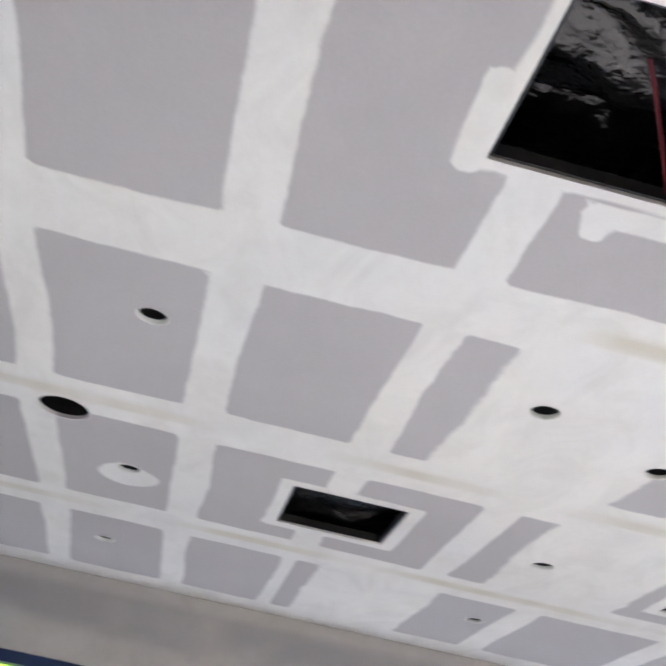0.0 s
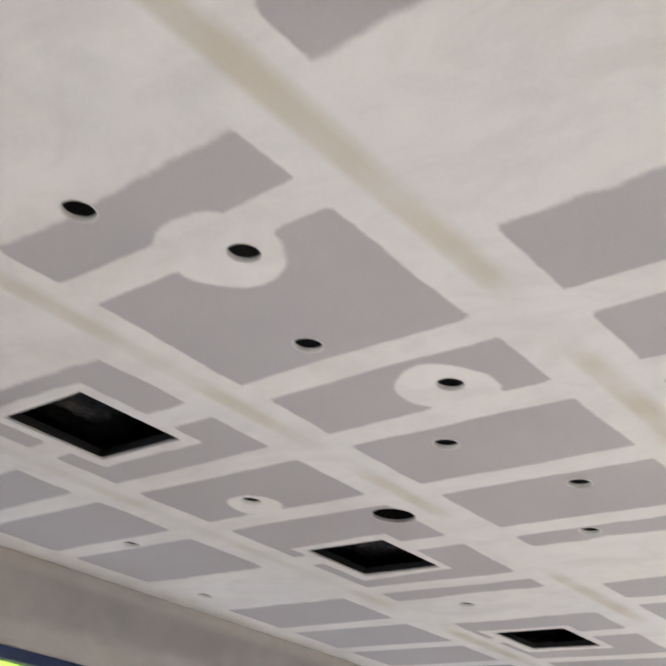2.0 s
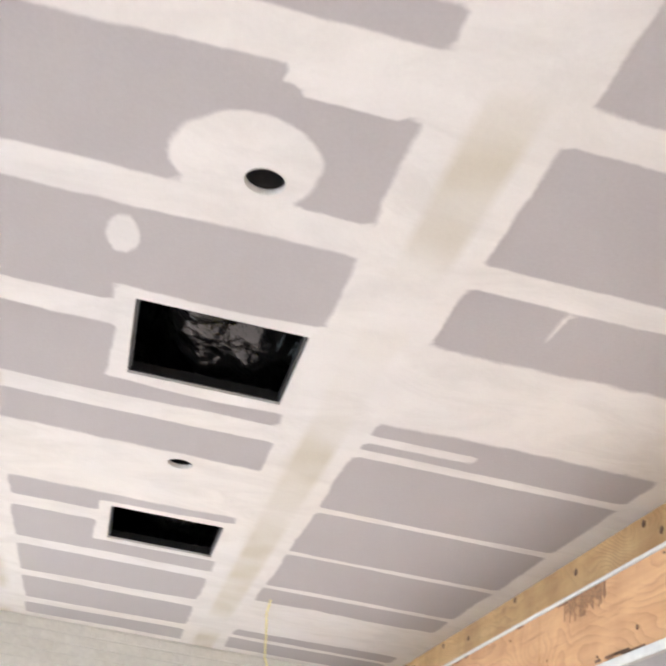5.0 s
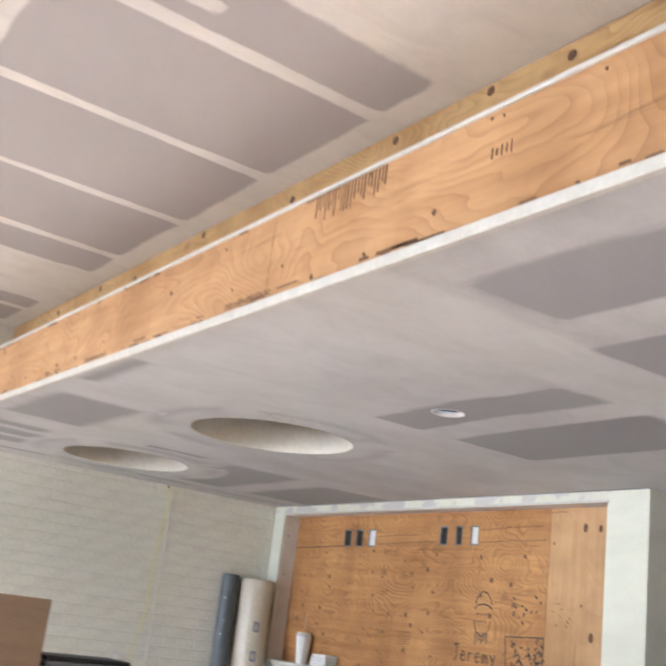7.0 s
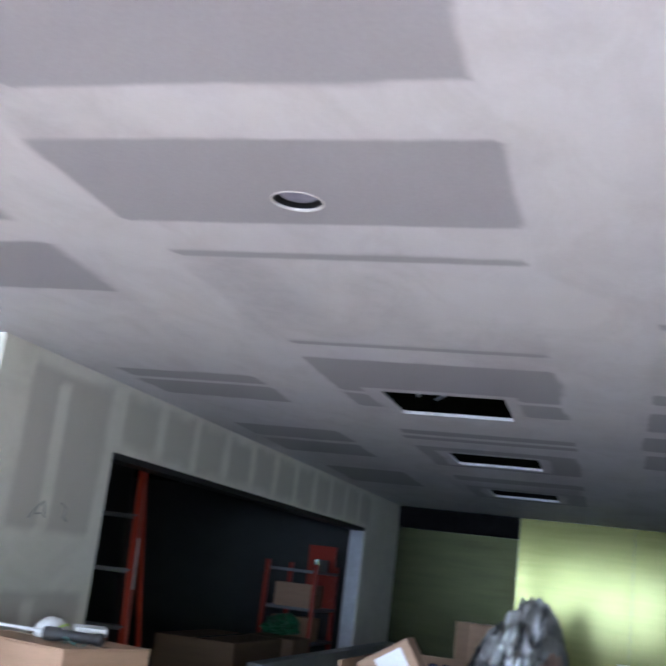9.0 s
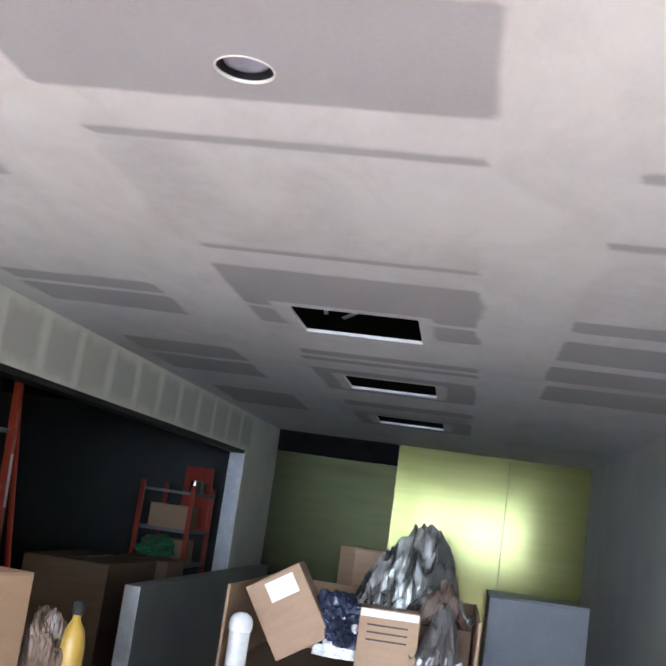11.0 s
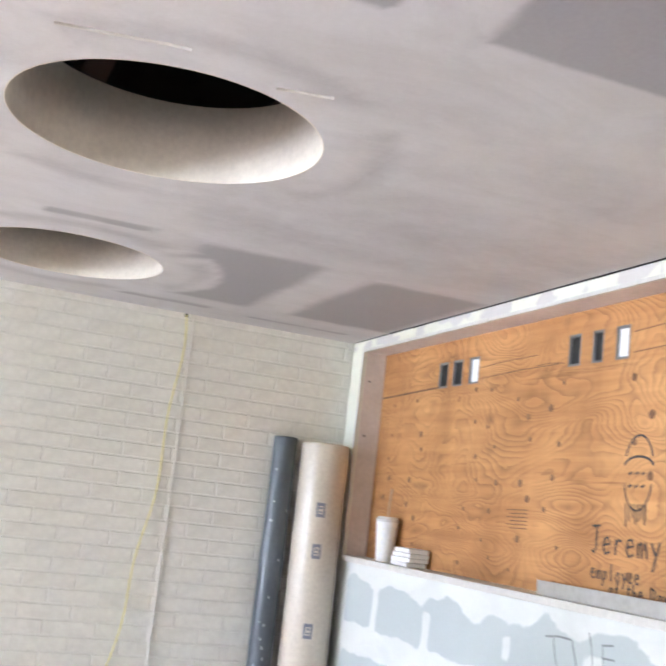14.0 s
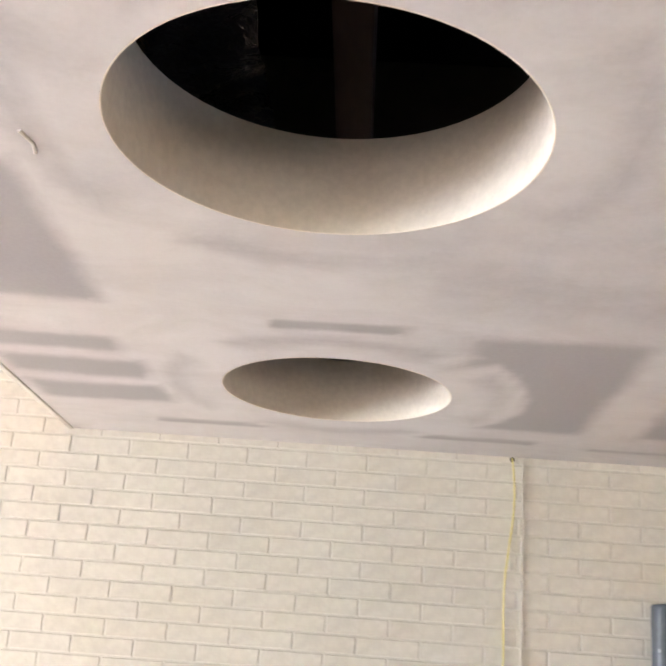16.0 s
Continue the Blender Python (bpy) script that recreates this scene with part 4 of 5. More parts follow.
for y0, y1, z0, z1 in ((2.40, 2.05, 2.155, 2.165), (2.40, 1.93, 2.115, 2.125), (1.57, 1.16, 2.185, 2.20), (1.57, 1.14, 2.125, 2.135), (2.05, 1.9, 2.13, 2.125), (1.12, 1.02, 2.26, 2.262)):
    stroke([(fy(y0), fz(z0)), (fy((y0 + y1) / 2), fz((z0 + z1) / 2 + 0.004)), (fy(y1), fz(z1))], 0.0028, M_KNOT, "grain_split")
# round scribble with bars, an inked square, and unreadable writing as bars
stroke(arc(fy(1.52), fz(1.80), 0.06, 0.09, 20, 160), 0.006)
stroke(arc(fy(1.52), fz(1.80), 0.062, 0.03, 10, 170), 0.007)
stroke(arc(fy(1.52), fz(1.77), 0.058, 0.09, 190, 350), 0.005)
for k in range(7):
    stroke([(fy(1.565) - 0.014 * k, fz(1.70)), (fy(1.56) - 0.013 * k, fz(1.645) + 0.008 * (k % 3))], 0.005)
for z, n in ((1.78, 4), (1.745, 3)):
    for k in range(n):
        stroke([(fy(1.56) - 0.027 * k, fz(z)), (fy(1.545) - 0.027 * k, fz(z) + 0.006)], 0.006)
# marker handwriting: each letter as pen strokes in a unit box
GLYPHS = {
    "J": [[(0.0, 0.95), (0.9, 1.0)], [(0.55, 0.98), (0.55, 0.2), (0.35, 0.0), (0.1, 0.1)]],
    "e": [[(0.1, 0.3), (0.8, 0.38), (0.6, 0.6), (0.25, 0.55), (0.1, 0.25), (0.35, 0.0), (0.85, 0.1)]],
    "r": [[(0.2, 0.55), (0.2, 0.0)], [(0.2, 0.35), (0.5, 0.55), (0.8, 0.5)]],
    "m": [[(0.05, 0.5), (0.05, 0.0)], [(0.05, 0.4), (0.3, 0.55), (0.45, 0.0)], [(0.45, 0.4), (0.75, 0.55), (0.95, 0.0)]],
    "y": [[(0.1, 0.55), (0.5, 0.15)], [(0.9, 0.6), (0.3, -0.4)]],
    "p": [[(0.15, 0.55), (0.1, -0.4)], [(0.15, 0.45), (0.7, 0.5), (0.7, 0.1), (0.15, 0.05)]],
    "l": [[(0.4, 1.0), (0.45, 0.0), (0.6, 0.0)]],
    "o": [[(0.5, 0.55), (0.1, 0.35), (0.3, 0.0), (0.75, 0.1), (0.75, 0.45), (0.5, 0.55)]],
    "f": [[(0.9, 0.95), (0.5, 0.95), (0.4, -0.2)], [(0.1, 0.5), (0.8, 0.55)]],
    "t": [[(0.45, 0.9), (0.45, 0.0), (0.7, 0.05)], [(0.05, 0.6), (0.9, 0.65)]],
    "h": [[(0.15, 1.0), (0.15, 0.0)], [(0.15, 0.4), (0.55, 0.55), (0.75, 0.0)]],
    "D": [[(0.1, 1.0), (0.12, 0.0)], [(0.0, 0.95), (0.7, 0.8), (0.85, 0.4), (0.5, 0.05), (0.05, 0.0)]],
    "a": [[(0.8, 0.5), (0.3, 0.55), (0.1, 0.2), (0.4, 0.0), (0.75, 0.35)], [(0.8, 0.55), (0.85, 0.0)]]}


def handwrite(text, y, z, pitch, h, w, drop=0.0):
    for k, ch in enumerate(text):
        for line in GLYPHS.get(ch, ()):
            stroke([(fy(y - (k + 0.82 * px) * pitch), fz(z + pz * h - drop * k)) for px, pz in line], w)


handwrite("Jeremy", 1.705, 1.557, 0.050, 0.078, 0.0075)
handwrite("employee", 1.700, 1.487, 0.027, 0.045, 0.0055)
handwrite("of the Day", 1.615, 1.447, 0.0245, 0.04, 0.0055)
stroke([(fy(1.36), fz(1.69)), (fy(1.12), fz(1.70))], 0.006)
stroke([(fy(1.36), fz(1.69)), (fy(1.345), fz(1.52))], 0.005)
stroke([(fy(1.345), fz(1.52)), (fy(1.12), fz(1.53))], 0.007)
stroke([(fy(1.122), fz(1.70)), (fy(1.122), fz(1.53))], 0.004)
for k in range(44):
    y, z = random.uniform(1.13, 1.33), random.choice((random.uniform(1.54, 1.60), random.uniform(1.60, 1.68), random.uniform(1.74, 1.90)))
    stroke([(fy(y), fz(z)), (fy(y) - random.uniform(0.008, 0.02), fz(z) + random.uniform(-0.022, 0.022))], random.uniform(0.006, 0.012))
for k in range(9):
    y, z = random.uniform(0.98, 1.10), random.uniform(1.75, 1.86)
    stroke([(fy(y), fz(z)), (fy(y) - 0.012, fz(z) + random.uniform(-0.02, 0.01))], 0.004, M_KNOT)
for y, z, r in ((0.91, 2.19, 0.017), (0.825, 2.185, 0.014), (0.855, 1.72, 0.017), (1.0, 2.08, 0.022), (0.915, 1.85, 0.006), (1.09, 2.12, 0.006)):
    bm = lathe([(r, 0), (r * 0.9, 0.0012), (0, 0.0014)], 16, None, pose(fy(y), fz(z), 0, 180, 0, 0) @ Matrix.Diagonal((0.8, 1.25, 1, 1)))
    part("knot", bm, M_KNOT if r != 0.022 else M_BOARD, board, "dark oval knot")
random.seed(11)
for y in (1.30, 1.92, 2.10, 2.28, 2.42, 2.85, 3.1, 1.52):
    for k in range(7):
        z = 1.48 + 0.095 * k + random.uniform(-0.03, 0.03)
        r = random.uniform(0.006, 0.014)
        bm = lathe([(r, 0), (r * 0.8, 0.0012), (0, 0.0014)], 10, None, pose(fy(y + random.uniform(-0.05, 0.05)), fz(z), 0, 180, 0, 0))
        part("knot", bm, M_KNOT2, board)
# faint stamp near the cup end
for k in range(6):
    stroke([(fy(2.16) - 0.02 * (k % 2), fz(1.66) - 0.012 * k), (fy(2.04), fz(1.662) - 0.012 * k)], 0.003, M_KNOT, "ink_stamp")

# hand-written word on the low wall
word = tagged(new("marker_word"), "hand-written word TILE in grey pencil on the low wall", "writing")
word.matrix_world = Matrix(((0, 0, 1, XN - 0.0012), (1, 0, 0, 0), (0, 1, 0, 0), (0, 0, 0, 1)))
for nm, pts, w in (("letter_t", ((1.795, 1.308), (1.74, 1.316), (1.682, 1.316)), 0.006), ("letter_t", ((1.762, 1.312), (1.752, 1.27), (1.738, 1.238)), 0.003),
                   ("letter_i", ((1.672, 1.312), (1.66, 1.28), (1.645, 1.245)), 0.004), ("letter_l", ((1.600, 1.345), (1.588, 1.315)), 0.003), ("letter_l", ((1.588, 1.315), (1.577, 1.262), (1.555, 1.258)), 0.002),
                   ("letter_e", ((1.540, 1.322), (1.50, 1.328)), 0.005), ("letter_e", ((1.538, 1.290), (1.492, 1.292)), 0.005), ("letter_e", ((1.530, 1.258), (1.485, 1.258)), 0.006),
                   ("letter_e", ((1.541, 1.322), (1.536, 1.29), (1.531, 1.258)), 0.0015)):
    bm = bmesh.new()
    for (a0, b0), (a1, b1) in zip(pts, pts[1:]):
        d = Vector((a1 - a0, b1 - b0)).normalized() * w / 2
        q = [(a0 - d.x - d.y, b0 - d.y + d.x), (a1 + d.x - d.y, b1 + d.y + d.x), (a1 + d.x + d.y, b1 + d.y - d.x), (a0 - d.x + d.y, b0 - d.y - d.x)]
        f = [bm.verts.new((x, y, 0)) for x, y in q] + [bm.verts.new((x, y, 0.001)) for x, y in q]
        bm.faces.new(f[:4])
        for k in range(4):
            bm.faces.new((f[k], f[(k + 1) % 4], f[4 + (k + 1) % 4], f[4 + k]))
    part(nm, bm, M_PENCIL, word)

# ---- brick wall ----
structure(link("wall_north", box(-6.09, 2.26, YW + 0.0032, YW + 0.2, 0, 3.9), M_MORTAR), "white-painted brick wall with raised bricks", "wall")
BL, BH, GAP = 0.207, 0.0602, 0.0065


def brick_mesh(l, h, d=0.010, c=0.0022):
    """Front chamfered; the back is open where it meets the mortar."""
    v = [(0, d, 0), (l, d, 0), (l, d, h), (0, d, h), (0, c, 0), (l, c, 0), (l, c, h), (0, c, h), (c, 0, c), (l - c, 0, c), (l - c, 0, h - c), (c, 0, h - c)]
    f = []
    for a in (0, 4):
        for k in range(4):
            f.append((a + k, a + (k + 1) % 4, a + 4 + (k + 1) % 4, a + 4 + k))
    f.append((8, 9, 10, 11))
    return v, f


def brick_rows():
    for k in range(-33, 18):
        z = 1.989 - BH / 2 + k * BH
        x = 0.437 + (BL / 2 if k % 2 else 0) - 31 * BL
        while x < 2.03:
            yield k, x + GAP / 2, z + GAP / 2
            x += BL


v, f = brick_mesh(BL - GAP, BH - GAP)
one = bpy.data.meshes.new("brick")
one.from_pydata(v, [], f)
one.materials.append(M_BRICK)
wall_n = bpy.data.objects["wall_north"]
allv, allf = [], []
random.seed(5)
singles = []
for k, x, z in brick_rows():
    if x < -5.94 or z < 0.005 or z + BH > ZA:
        continue
    dy = random.uniform(-0.0015, 0.0015)
    if -0.1 < x < 1.66 and 1.15 < z < 2.30:
        singles.append((x, YW - 0.001 + dy, z))
        continue
    l = min(BL - GAP, 2.025 - x)
    if l < 0.02:
        continue
    v2, f2 = brick_mesh(l, BH - GAP)
    o = len(allv)
    allv += [(a + x, b + YW - 0.001 + dy, c2 + z) for a, b, c2 in v2]
    allf += [tuple(i + o for i in q) for q in f2]
me = bpy.data.meshes.new("bricks")
me.from_pydata(allv, [], allf)
me.materials.append(M_BRICK)
rest = new("bricks", me)
rest.parent = wall_n
rest["kind"] = "stuff"

# ---- things by the brick wall ----
def roll(name, r, h, m, mtl, label, category, bands, hollow):
    e = thing(name, m, label, category)
    prof = [(r * 0.55, 0.012), (r * 0.55, 0.0), (r * 0.97, 0.0), (r, 0.004), (r, h - 0.004), (r * 0.97, h), (r * 0.55, h), (r * 0.55, h - 0.4)] if hollow else [(0, 0), (r * 0.97, 0), (r, 0.004), (r, h - 0.005), (r * 0.96, h), (0, h)]
    part("tube", lathe(prof, 40), mtl, e, smooth=False)
    for z, hh in bands:
        bm = bmesh.new()
        for a0, a1, z0, z1 in bands_marks(r, z, hh):
            n = 4
            for k in range(n):
                p = [radians(a0 + (a1 - a0) * (k + q) / n) for q in (0, 1)]
                vs = [bm.verts.new(((r + 0.0012) * math.cos(t), (r + 0.0012) * math.sin(t), zz)) for t, zz in ((p[0], z0), (p[1], z0), (p[1], z1), (p[0], z1))]
                bm.faces.new(vs)
        part("print_mark", bm, M_INKBLUE, e, "blue printed mark")
    return e


def bands_marks(r, z, h):
    out = [(-118, -97, z, z + h * 0.22), (-118, -97, z + h * 0.78, z + h), (-118, -113, z + h * 0.22, z + h * 0.78), (-102, -97, z + h * 0.22, z + h * 0.78)]
    return out + [(-111, -104, z + h * 0.3, z + h * 0.42), (-111, -104, z + h * 0.55, z + h * 0.7)]


dark = roll("plastic_tube", 0.052, 1.88, pose(1.72, 3.345, 0.0, -1.6, 0.8, 0), M_PIPE, "dark grey plastic tube leaning on the brick wall", "tube", (), True)
part("rim", lathe([(0.0275, 1.8805), (0.0285, 1.884), (0.050, 1.884), (0.0525, 1.878), (0.0524, 1.868)], 40), M_PIPE, dark, "moulded tube rim", True)
random.seed(21)
for k in range(14):
    a, z, hh = radians(random.uniform(-150, -60)), random.uniform(0.9, 1.8), random.uniform(0.004, 0.014)
    part("paint_speck", box(-0.0018, 0.0018, -0.0006, 0.0006, 0, hh), M_PAPER, dark, "white paint speck").matrix_local = pose(0.0524 * math.cos(a), 0.0524 * math.sin(a), z, 0, 0, math.degrees(a) + 90)
tan = roll("carpet_roll", 0.102, 1.87, pose(1.90, 3.30, 0.0, -1.2, 0.3, 0), M_ROLL, "tall kraft-wrapped roll standing against the brick wall", "roll", ((1.56, 0.06), (1.39, 0.06), (1.07, 0.06), (0.88, 0.06)), True)
part("tape_band", lathe([(0.1035, 1.74), (0.1035, 1.748)], 40), M_CARD2, tan, "thin tape band")
part("torn_wrap", lathe([(0.09, 1.872), (0.103, 1.862), (0.1045, 1.79), (0.1035, 1.74)], 40), M_ROLL, tan, "torn kraft wrap at the top")

cord = tagged(link("hanging_rope", tube([(1.243 + 0.01 * math.sin(k * 0.7) - 0.0021 * k * k * 0.12, YW - 0.012 - 0.004 * math.sin(k * 1.1), 2.34 - 0.065 * k) for k in range(26)], 0.0028), M_ROPE, smooth=True),
              "thin yellow rope hanging down the brick wall", "rope")
tagged(link("nail", lathe([(0.006, -0.03), (0.006, 0.0), (0.009, 0.001), (0, 0.003)], 10, None, pose(1.243, YW - 0.008, 2.336, 90, 0, 0)), M_INK), "dark nail holding the yellow cord", "nail")
structure(link("control_joint", box(1.278, 1.287, YW - 0.006, YW + 0.006, 0, ZB), M_MORTAR), "vertical caulked joint in the brick wall", "joint")
pts = [(-0.86, 2.03, ZA - 0.002), (-0.87, 2.04, 2.98), (-0.84, 2.15, 2.90), (-0.80, 2.36, 2.83), (-0.72, 2.62, 2.79), (-0.60, 2.88, 2.77), (-0.42, 3.12, 2.74), (-0.2, 3.3, 2.70), (0.05, 3.36, 2.66), (0.1, 3.37, 2.64)]
tagged(link("yellow_cable", tube(pts, 0.0045), M_ROPE, smooth=True), "loose yellow cable hanging from the upper ceiling", "cable")


# ---- things on the niche sill ----
def cup():
    e = thing("drink_cup", pose(2.085, 3.02, NZ0 + 0.002), "white paper drink cup with lid and straw on the sill", "cup")
    part("cup", lathe([(0, 0), (0.031, 0), (0.033, 0.004), (0.045, 0.155), (0.047, 0.158), (0.044, 0.16)], 32), M_PAPER, e, smooth=True)
    part("lid", lathe([(0.047, 0.157), (0.048, 0.166), (0.043, 0.17), (0.04, 0.178), (0, 0.178)], 32), M_WRAP, e, "translucent lid")
    part("straw", tube([(0, 0, 0.17), (0.004, 0.004, 0.25), (0.008, 0.004, 0.29)], 0.004), M_TAPE, e, "tan straw")
    bm = bmesh.new()
    for a, z in ((-160, 0.05), (-150, 0.08), (-175, 0.1), (-140, 0.12), (-165, 0.03)):
        t, rr = radians(a), 0.0335 + 0.0735 * z
        for q in range(3):
            p = [(rr + 0.0008) * math.cos(t + 0.16 * s) for s in (q, q + 1)], [(rr + 0.0008) * math.sin(t + 0.16 * s) for s in (q, q + 1)]
            bm.faces.new([bm.verts.new((p[0][s], p[1][s], zz)) for s, zz in ((0, z + 0.01 * q), (1, z + 0.01 * q + 0.008), (1, z + 0.01 * q + 0.014), (0, z + 0.01 * q + 0.006))])
    part("print_mark", bm, M_ROPE, e, "yellow and blue printed swirl")


cup()
for k in range(4):
    ob = link("foam_tray", box(-0.042, 0.042, -0.072, 0.072, 0, 0.0165, 0.004), M_PAPER)
    ob.matrix_world = pose(2.083, 2.80 - 0.006 * k, NZ0 + 0.003 + 0.0172 * k, 0, 0, (-2, 3, 1, -4)[k])
    tagged(ob, "flat white tray in a small stack on the sill", "tray", "trays on the sill")
ang = thing("metal_angle", pose(2.035, 1.87, NZ0 + 0.003, 0, 0, 0), "grey galvanised metal angle lying on the sill", "metal angle")
part("flange", box(0.0, 0.0015, -0.56, 0, 0, 0.042), M_STEEL, ang)
part("flange", box(0.0016, 0.04, -0.56, 0, 0, 0.0015), M_STEEL, ang)
def tin(x, y, turn):
    e = thing("tin_can", pose(x, y, NZ0 + 0.002, 0, 0, turn), "bare shiny ribbed tin can on the sill", "can", "tins on the sill")
    prof = [(0, 0.003), (0.0335, 0.003), (0.0355, 0), (0.0368, 0.003), (0.0355, 0.008)]
    for k in range(9):
        prof += [(0.0362, 0.03 + 0.011 * k), (0.0346, 0.0373 + 0.011 * k)]
    prof += [(0.0355, 0.138), (0.0371, 0.145), (0.0368, 0.149), (0.0343, 0.149), (0.0343, 0.145)]
    part("body", lathe(prof, 48), M_TIN, e, smooth=True)
    part("lid", lathe([(0.0343, 0.145), (0.0347, 0.144), (0.0326, 0.146), (0, 0.146)], 48), M_TIN, e, smooth=True)
    part("seam", box(-0.0368, -0.0354, -0.003, 0.001, 0.006, 0.142), M_STEEL, e, "dark side seam")


tin(2.085, 0.868, 0)
tin(2.072, 0.942, 40)


# ---- cartons ----
def carton(m, l, w, h, label, mtl=None, tape=True, seal=False, flap=0.0):
    """A closed carton with a seamed top, tape and rounded edges. Origin at the base's centre."""
    e = thing("carton", m, label, "box", "cardboard boxes")
    bm = box(-l / 2, l / 2, -w / 2, w / 2, 0, h - 0.006, 0.006)
    for v in bm.verts:
        v.co.x += 0.004 * noise.noise(v.co * 7)
        v.co.y += 0.004 * noise.noise(v.co * 7 + Vector((3, 1, 2)))
    part("body", bm, mtl or M_CARD, e)
    for s in (-1, 1):
        y0, y1 = (0.0015, w / 2 - 0.001) if s > 0 else (-w / 2 + 0.001, -0.0015)
        bm = box(-l / 2 + 0.001, l / 2 - 0.001, y0, y1, h - 0.006, h - 0.002, 0.001)
        for v in bm.verts:
            v.co.z += flap * max(0, abs(v.co.y) < 0.01) + 0.003 * noise.noise(v.co * 9)
        part("top_flap", bm, mtl or M_CARD, e)
    if tape:
        part("packing_tape", box(-l / 2 - 0.001, l / 2 + 0.001, -0.026, 0.026, h - 0.0015, h - 0.0003), M_TAPE, e, "shiny clear packing tape")
    return e


c1 = carton(pose(1.464, 0.322, 0.682, 0, 0, 8), 0.85, 0.25, 0.668, "large brown cardboard box stacked on another box")
c2 = carton(pose(1.464, 0.324, 0.0, 0, 0, 8), 0.84, 0.26, 0.680, "large brown cardboard box under another box")
c3 = carton(pose(1.797, -0.046, 0.662, 0, 0, -106), 0.424, 0.38, 0.66, "brown cardboard box with a round blue print")
c4 = carton(pose(1.80, -0.05, 0.0, 0, 0, -106), 0.415, 0.37, 0.660, "brown cardboard box at the bottom of a stack")


def oval_print(parent, cx, cz, rx, rz, y, face):
    """A printed oval with bars, as plain shapes."""
    bm = bmesh.new()
    for f0 in (1.0, 0.82):
        pts = [(cx + rx * f0 * math.cos(t), cz + rz * f0 * math.sin(t)) for t in [2 * math.pi * k / 36 for k in range(37)]]
        for (a0, b0), (a1, b1) in zip(pts, pts[1:]):
            d = Vector((a1 - a0, b1 - b0)).normalized()
            n = Vector((-d.y, d.x)) * 0.003
            bm.faces.new([bm.verts.new(face(a, b)) for a, b in ((a0 + n.x, b0 + n.y), (a1 + n.x, b1 + n.y), (a1 - n.x, b1 - n.y), (a0 - n.x, b0 - n.y))])
    for k in range(4):
        hw = rx * (0.55 - 0.08 * abs(k - 1.5))
        z = cz + rz * (0.45 - 0.3 * k)
        for q in range(5):
            x0 = cx - hw + 2 * hw * q / 5
            bm.faces.new([bm.verts.new(face(a, b)) for a, b in ((x0, z), (x0 + hw * 0.3, z), (x0 + hw * 0.3, z + rz * 0.13), (x0, z + rz * 0.13))])
    part("print_mark", bm, M_INKBLUE, parent, "blue printed oval")


oval_print(c3, 0.007, 0.49, 0.145, 0.07, 0, lambda a, b: (a, -0.1922, b))
oval_print(c1, 0.045, 0.36, 0.03, 0.10, 0, lambda a, b: (-0.4272, a, b))
tag_bm = box(-0.4278, -0.4266, 0.075, 0.088, 0.545, 0.56)
part("paper_scrap", tag_bm, M_PAPER, c1, "small torn white scrap")

part("label", box(-0.385, -0.17, 0.0285, 0.115, 0.6668, 0.6678), M_WRAP, c1, "pale shipping label")

# bits lying on the cartons
TOP1, TOP2 = 1.351, 1.323
lens_e = thing("lamp_socket", pose(1.52, 0.44, TOP1 + 0.012), "black lamp socket on a thin grey wire", "lamp socket", "lamp sockets")
part("socket", lathe([(0, -0.008), (0.009, -0.008), (0.012, 0.0), (0.011, 0.014), (0.006, 0.022), (0, 0.022)], 18, None, pose(0, 0, 0, 70, 0, 30)), M_RUBBER, lens_e, smooth=True)
part("wire", tube([(0.01, 0, 0.0), (0.04, -0.05, 0.004), (0.10, -0.08, 0.0), (0.15, -0.07, 0.006), (0.17, -0.10, 0.0)], 0.0017), M_GREY, lens_e, "thin grey wire", True)
l2 = thing("lamp_socket", pose(1.62, 0.50, TOP1 + 0.10), "black lamp socket raised on a bent wire", "lamp socket", "lamp sockets")
part("socket", lathe([(0, -0.008), (0.009, -0.008), (0.012, 0.0), (0.011, 0.014), (0.006, 0.022), (0, 0.022)], 18, None, pose(0, 0, 0, 100, 0, 120)), M_RUBBER, l2, smooth=True)
part("wire", tube([(0.02, -0.02, 0), (0.04, -0.06, 0.005), (0.05, -0.12, -0.03), (0.03, -0.17, -0.075), (0.0, -0.2, -0.097)], 0.0017), M_GREY, l2, "thin grey wire", True)
part("wire", tube([(0.0, -0.01, -0.01), (0.01, -0.05, -0.05), (0.02, -0.09, -0.095)], 0.0017), M_GREY, l2, "thin grey wire", True)
strip = thing("trim_strip", look((1.565, 0.345, TOP1 + 0.016), (1.78, -0.13, TOP2 + 0.015)), "long white plastic trim strip lying across the boxes", "trim strip")
part("strip", box(-0.014, 0.014, -0.004, 0.004, -0.53, 0, 0.002), M_PAPER, strip)
part("end_cap", box(-0.017, 0.017, -0.012, 0.010, -0.012, 0.02, 0.003), M_RUBBER, strip, "black end cap")
bag = thing("mask_pack", pose(1.82, 0.0, TOP2 + 0.001, 0, 0, 25), "crumpled white pack with a lime-green stripe on the box", "pack")
bm = bmesh.new()
bmesh.ops.create_uvsphere(bm, u_segments=24, v_segments=14, radius=1.0)
for v in bm.verts:
    v.co = Vector((v.co.x * 0.085, v.co.y * 0.055, max(-0.012, v.co.z * 0.045) + 0.012 + 0.008 * noise.noise(v.co * 3)))
part("pack", bm, M_PAPER, bag, smooth=True)
part("stripe", tube([(-0.07, -0.03, 0.036), (0, -0.045, 0.04), (0.06, -0.045, 0.03)], 0.004), M_LIME, bag, "lime stripe")
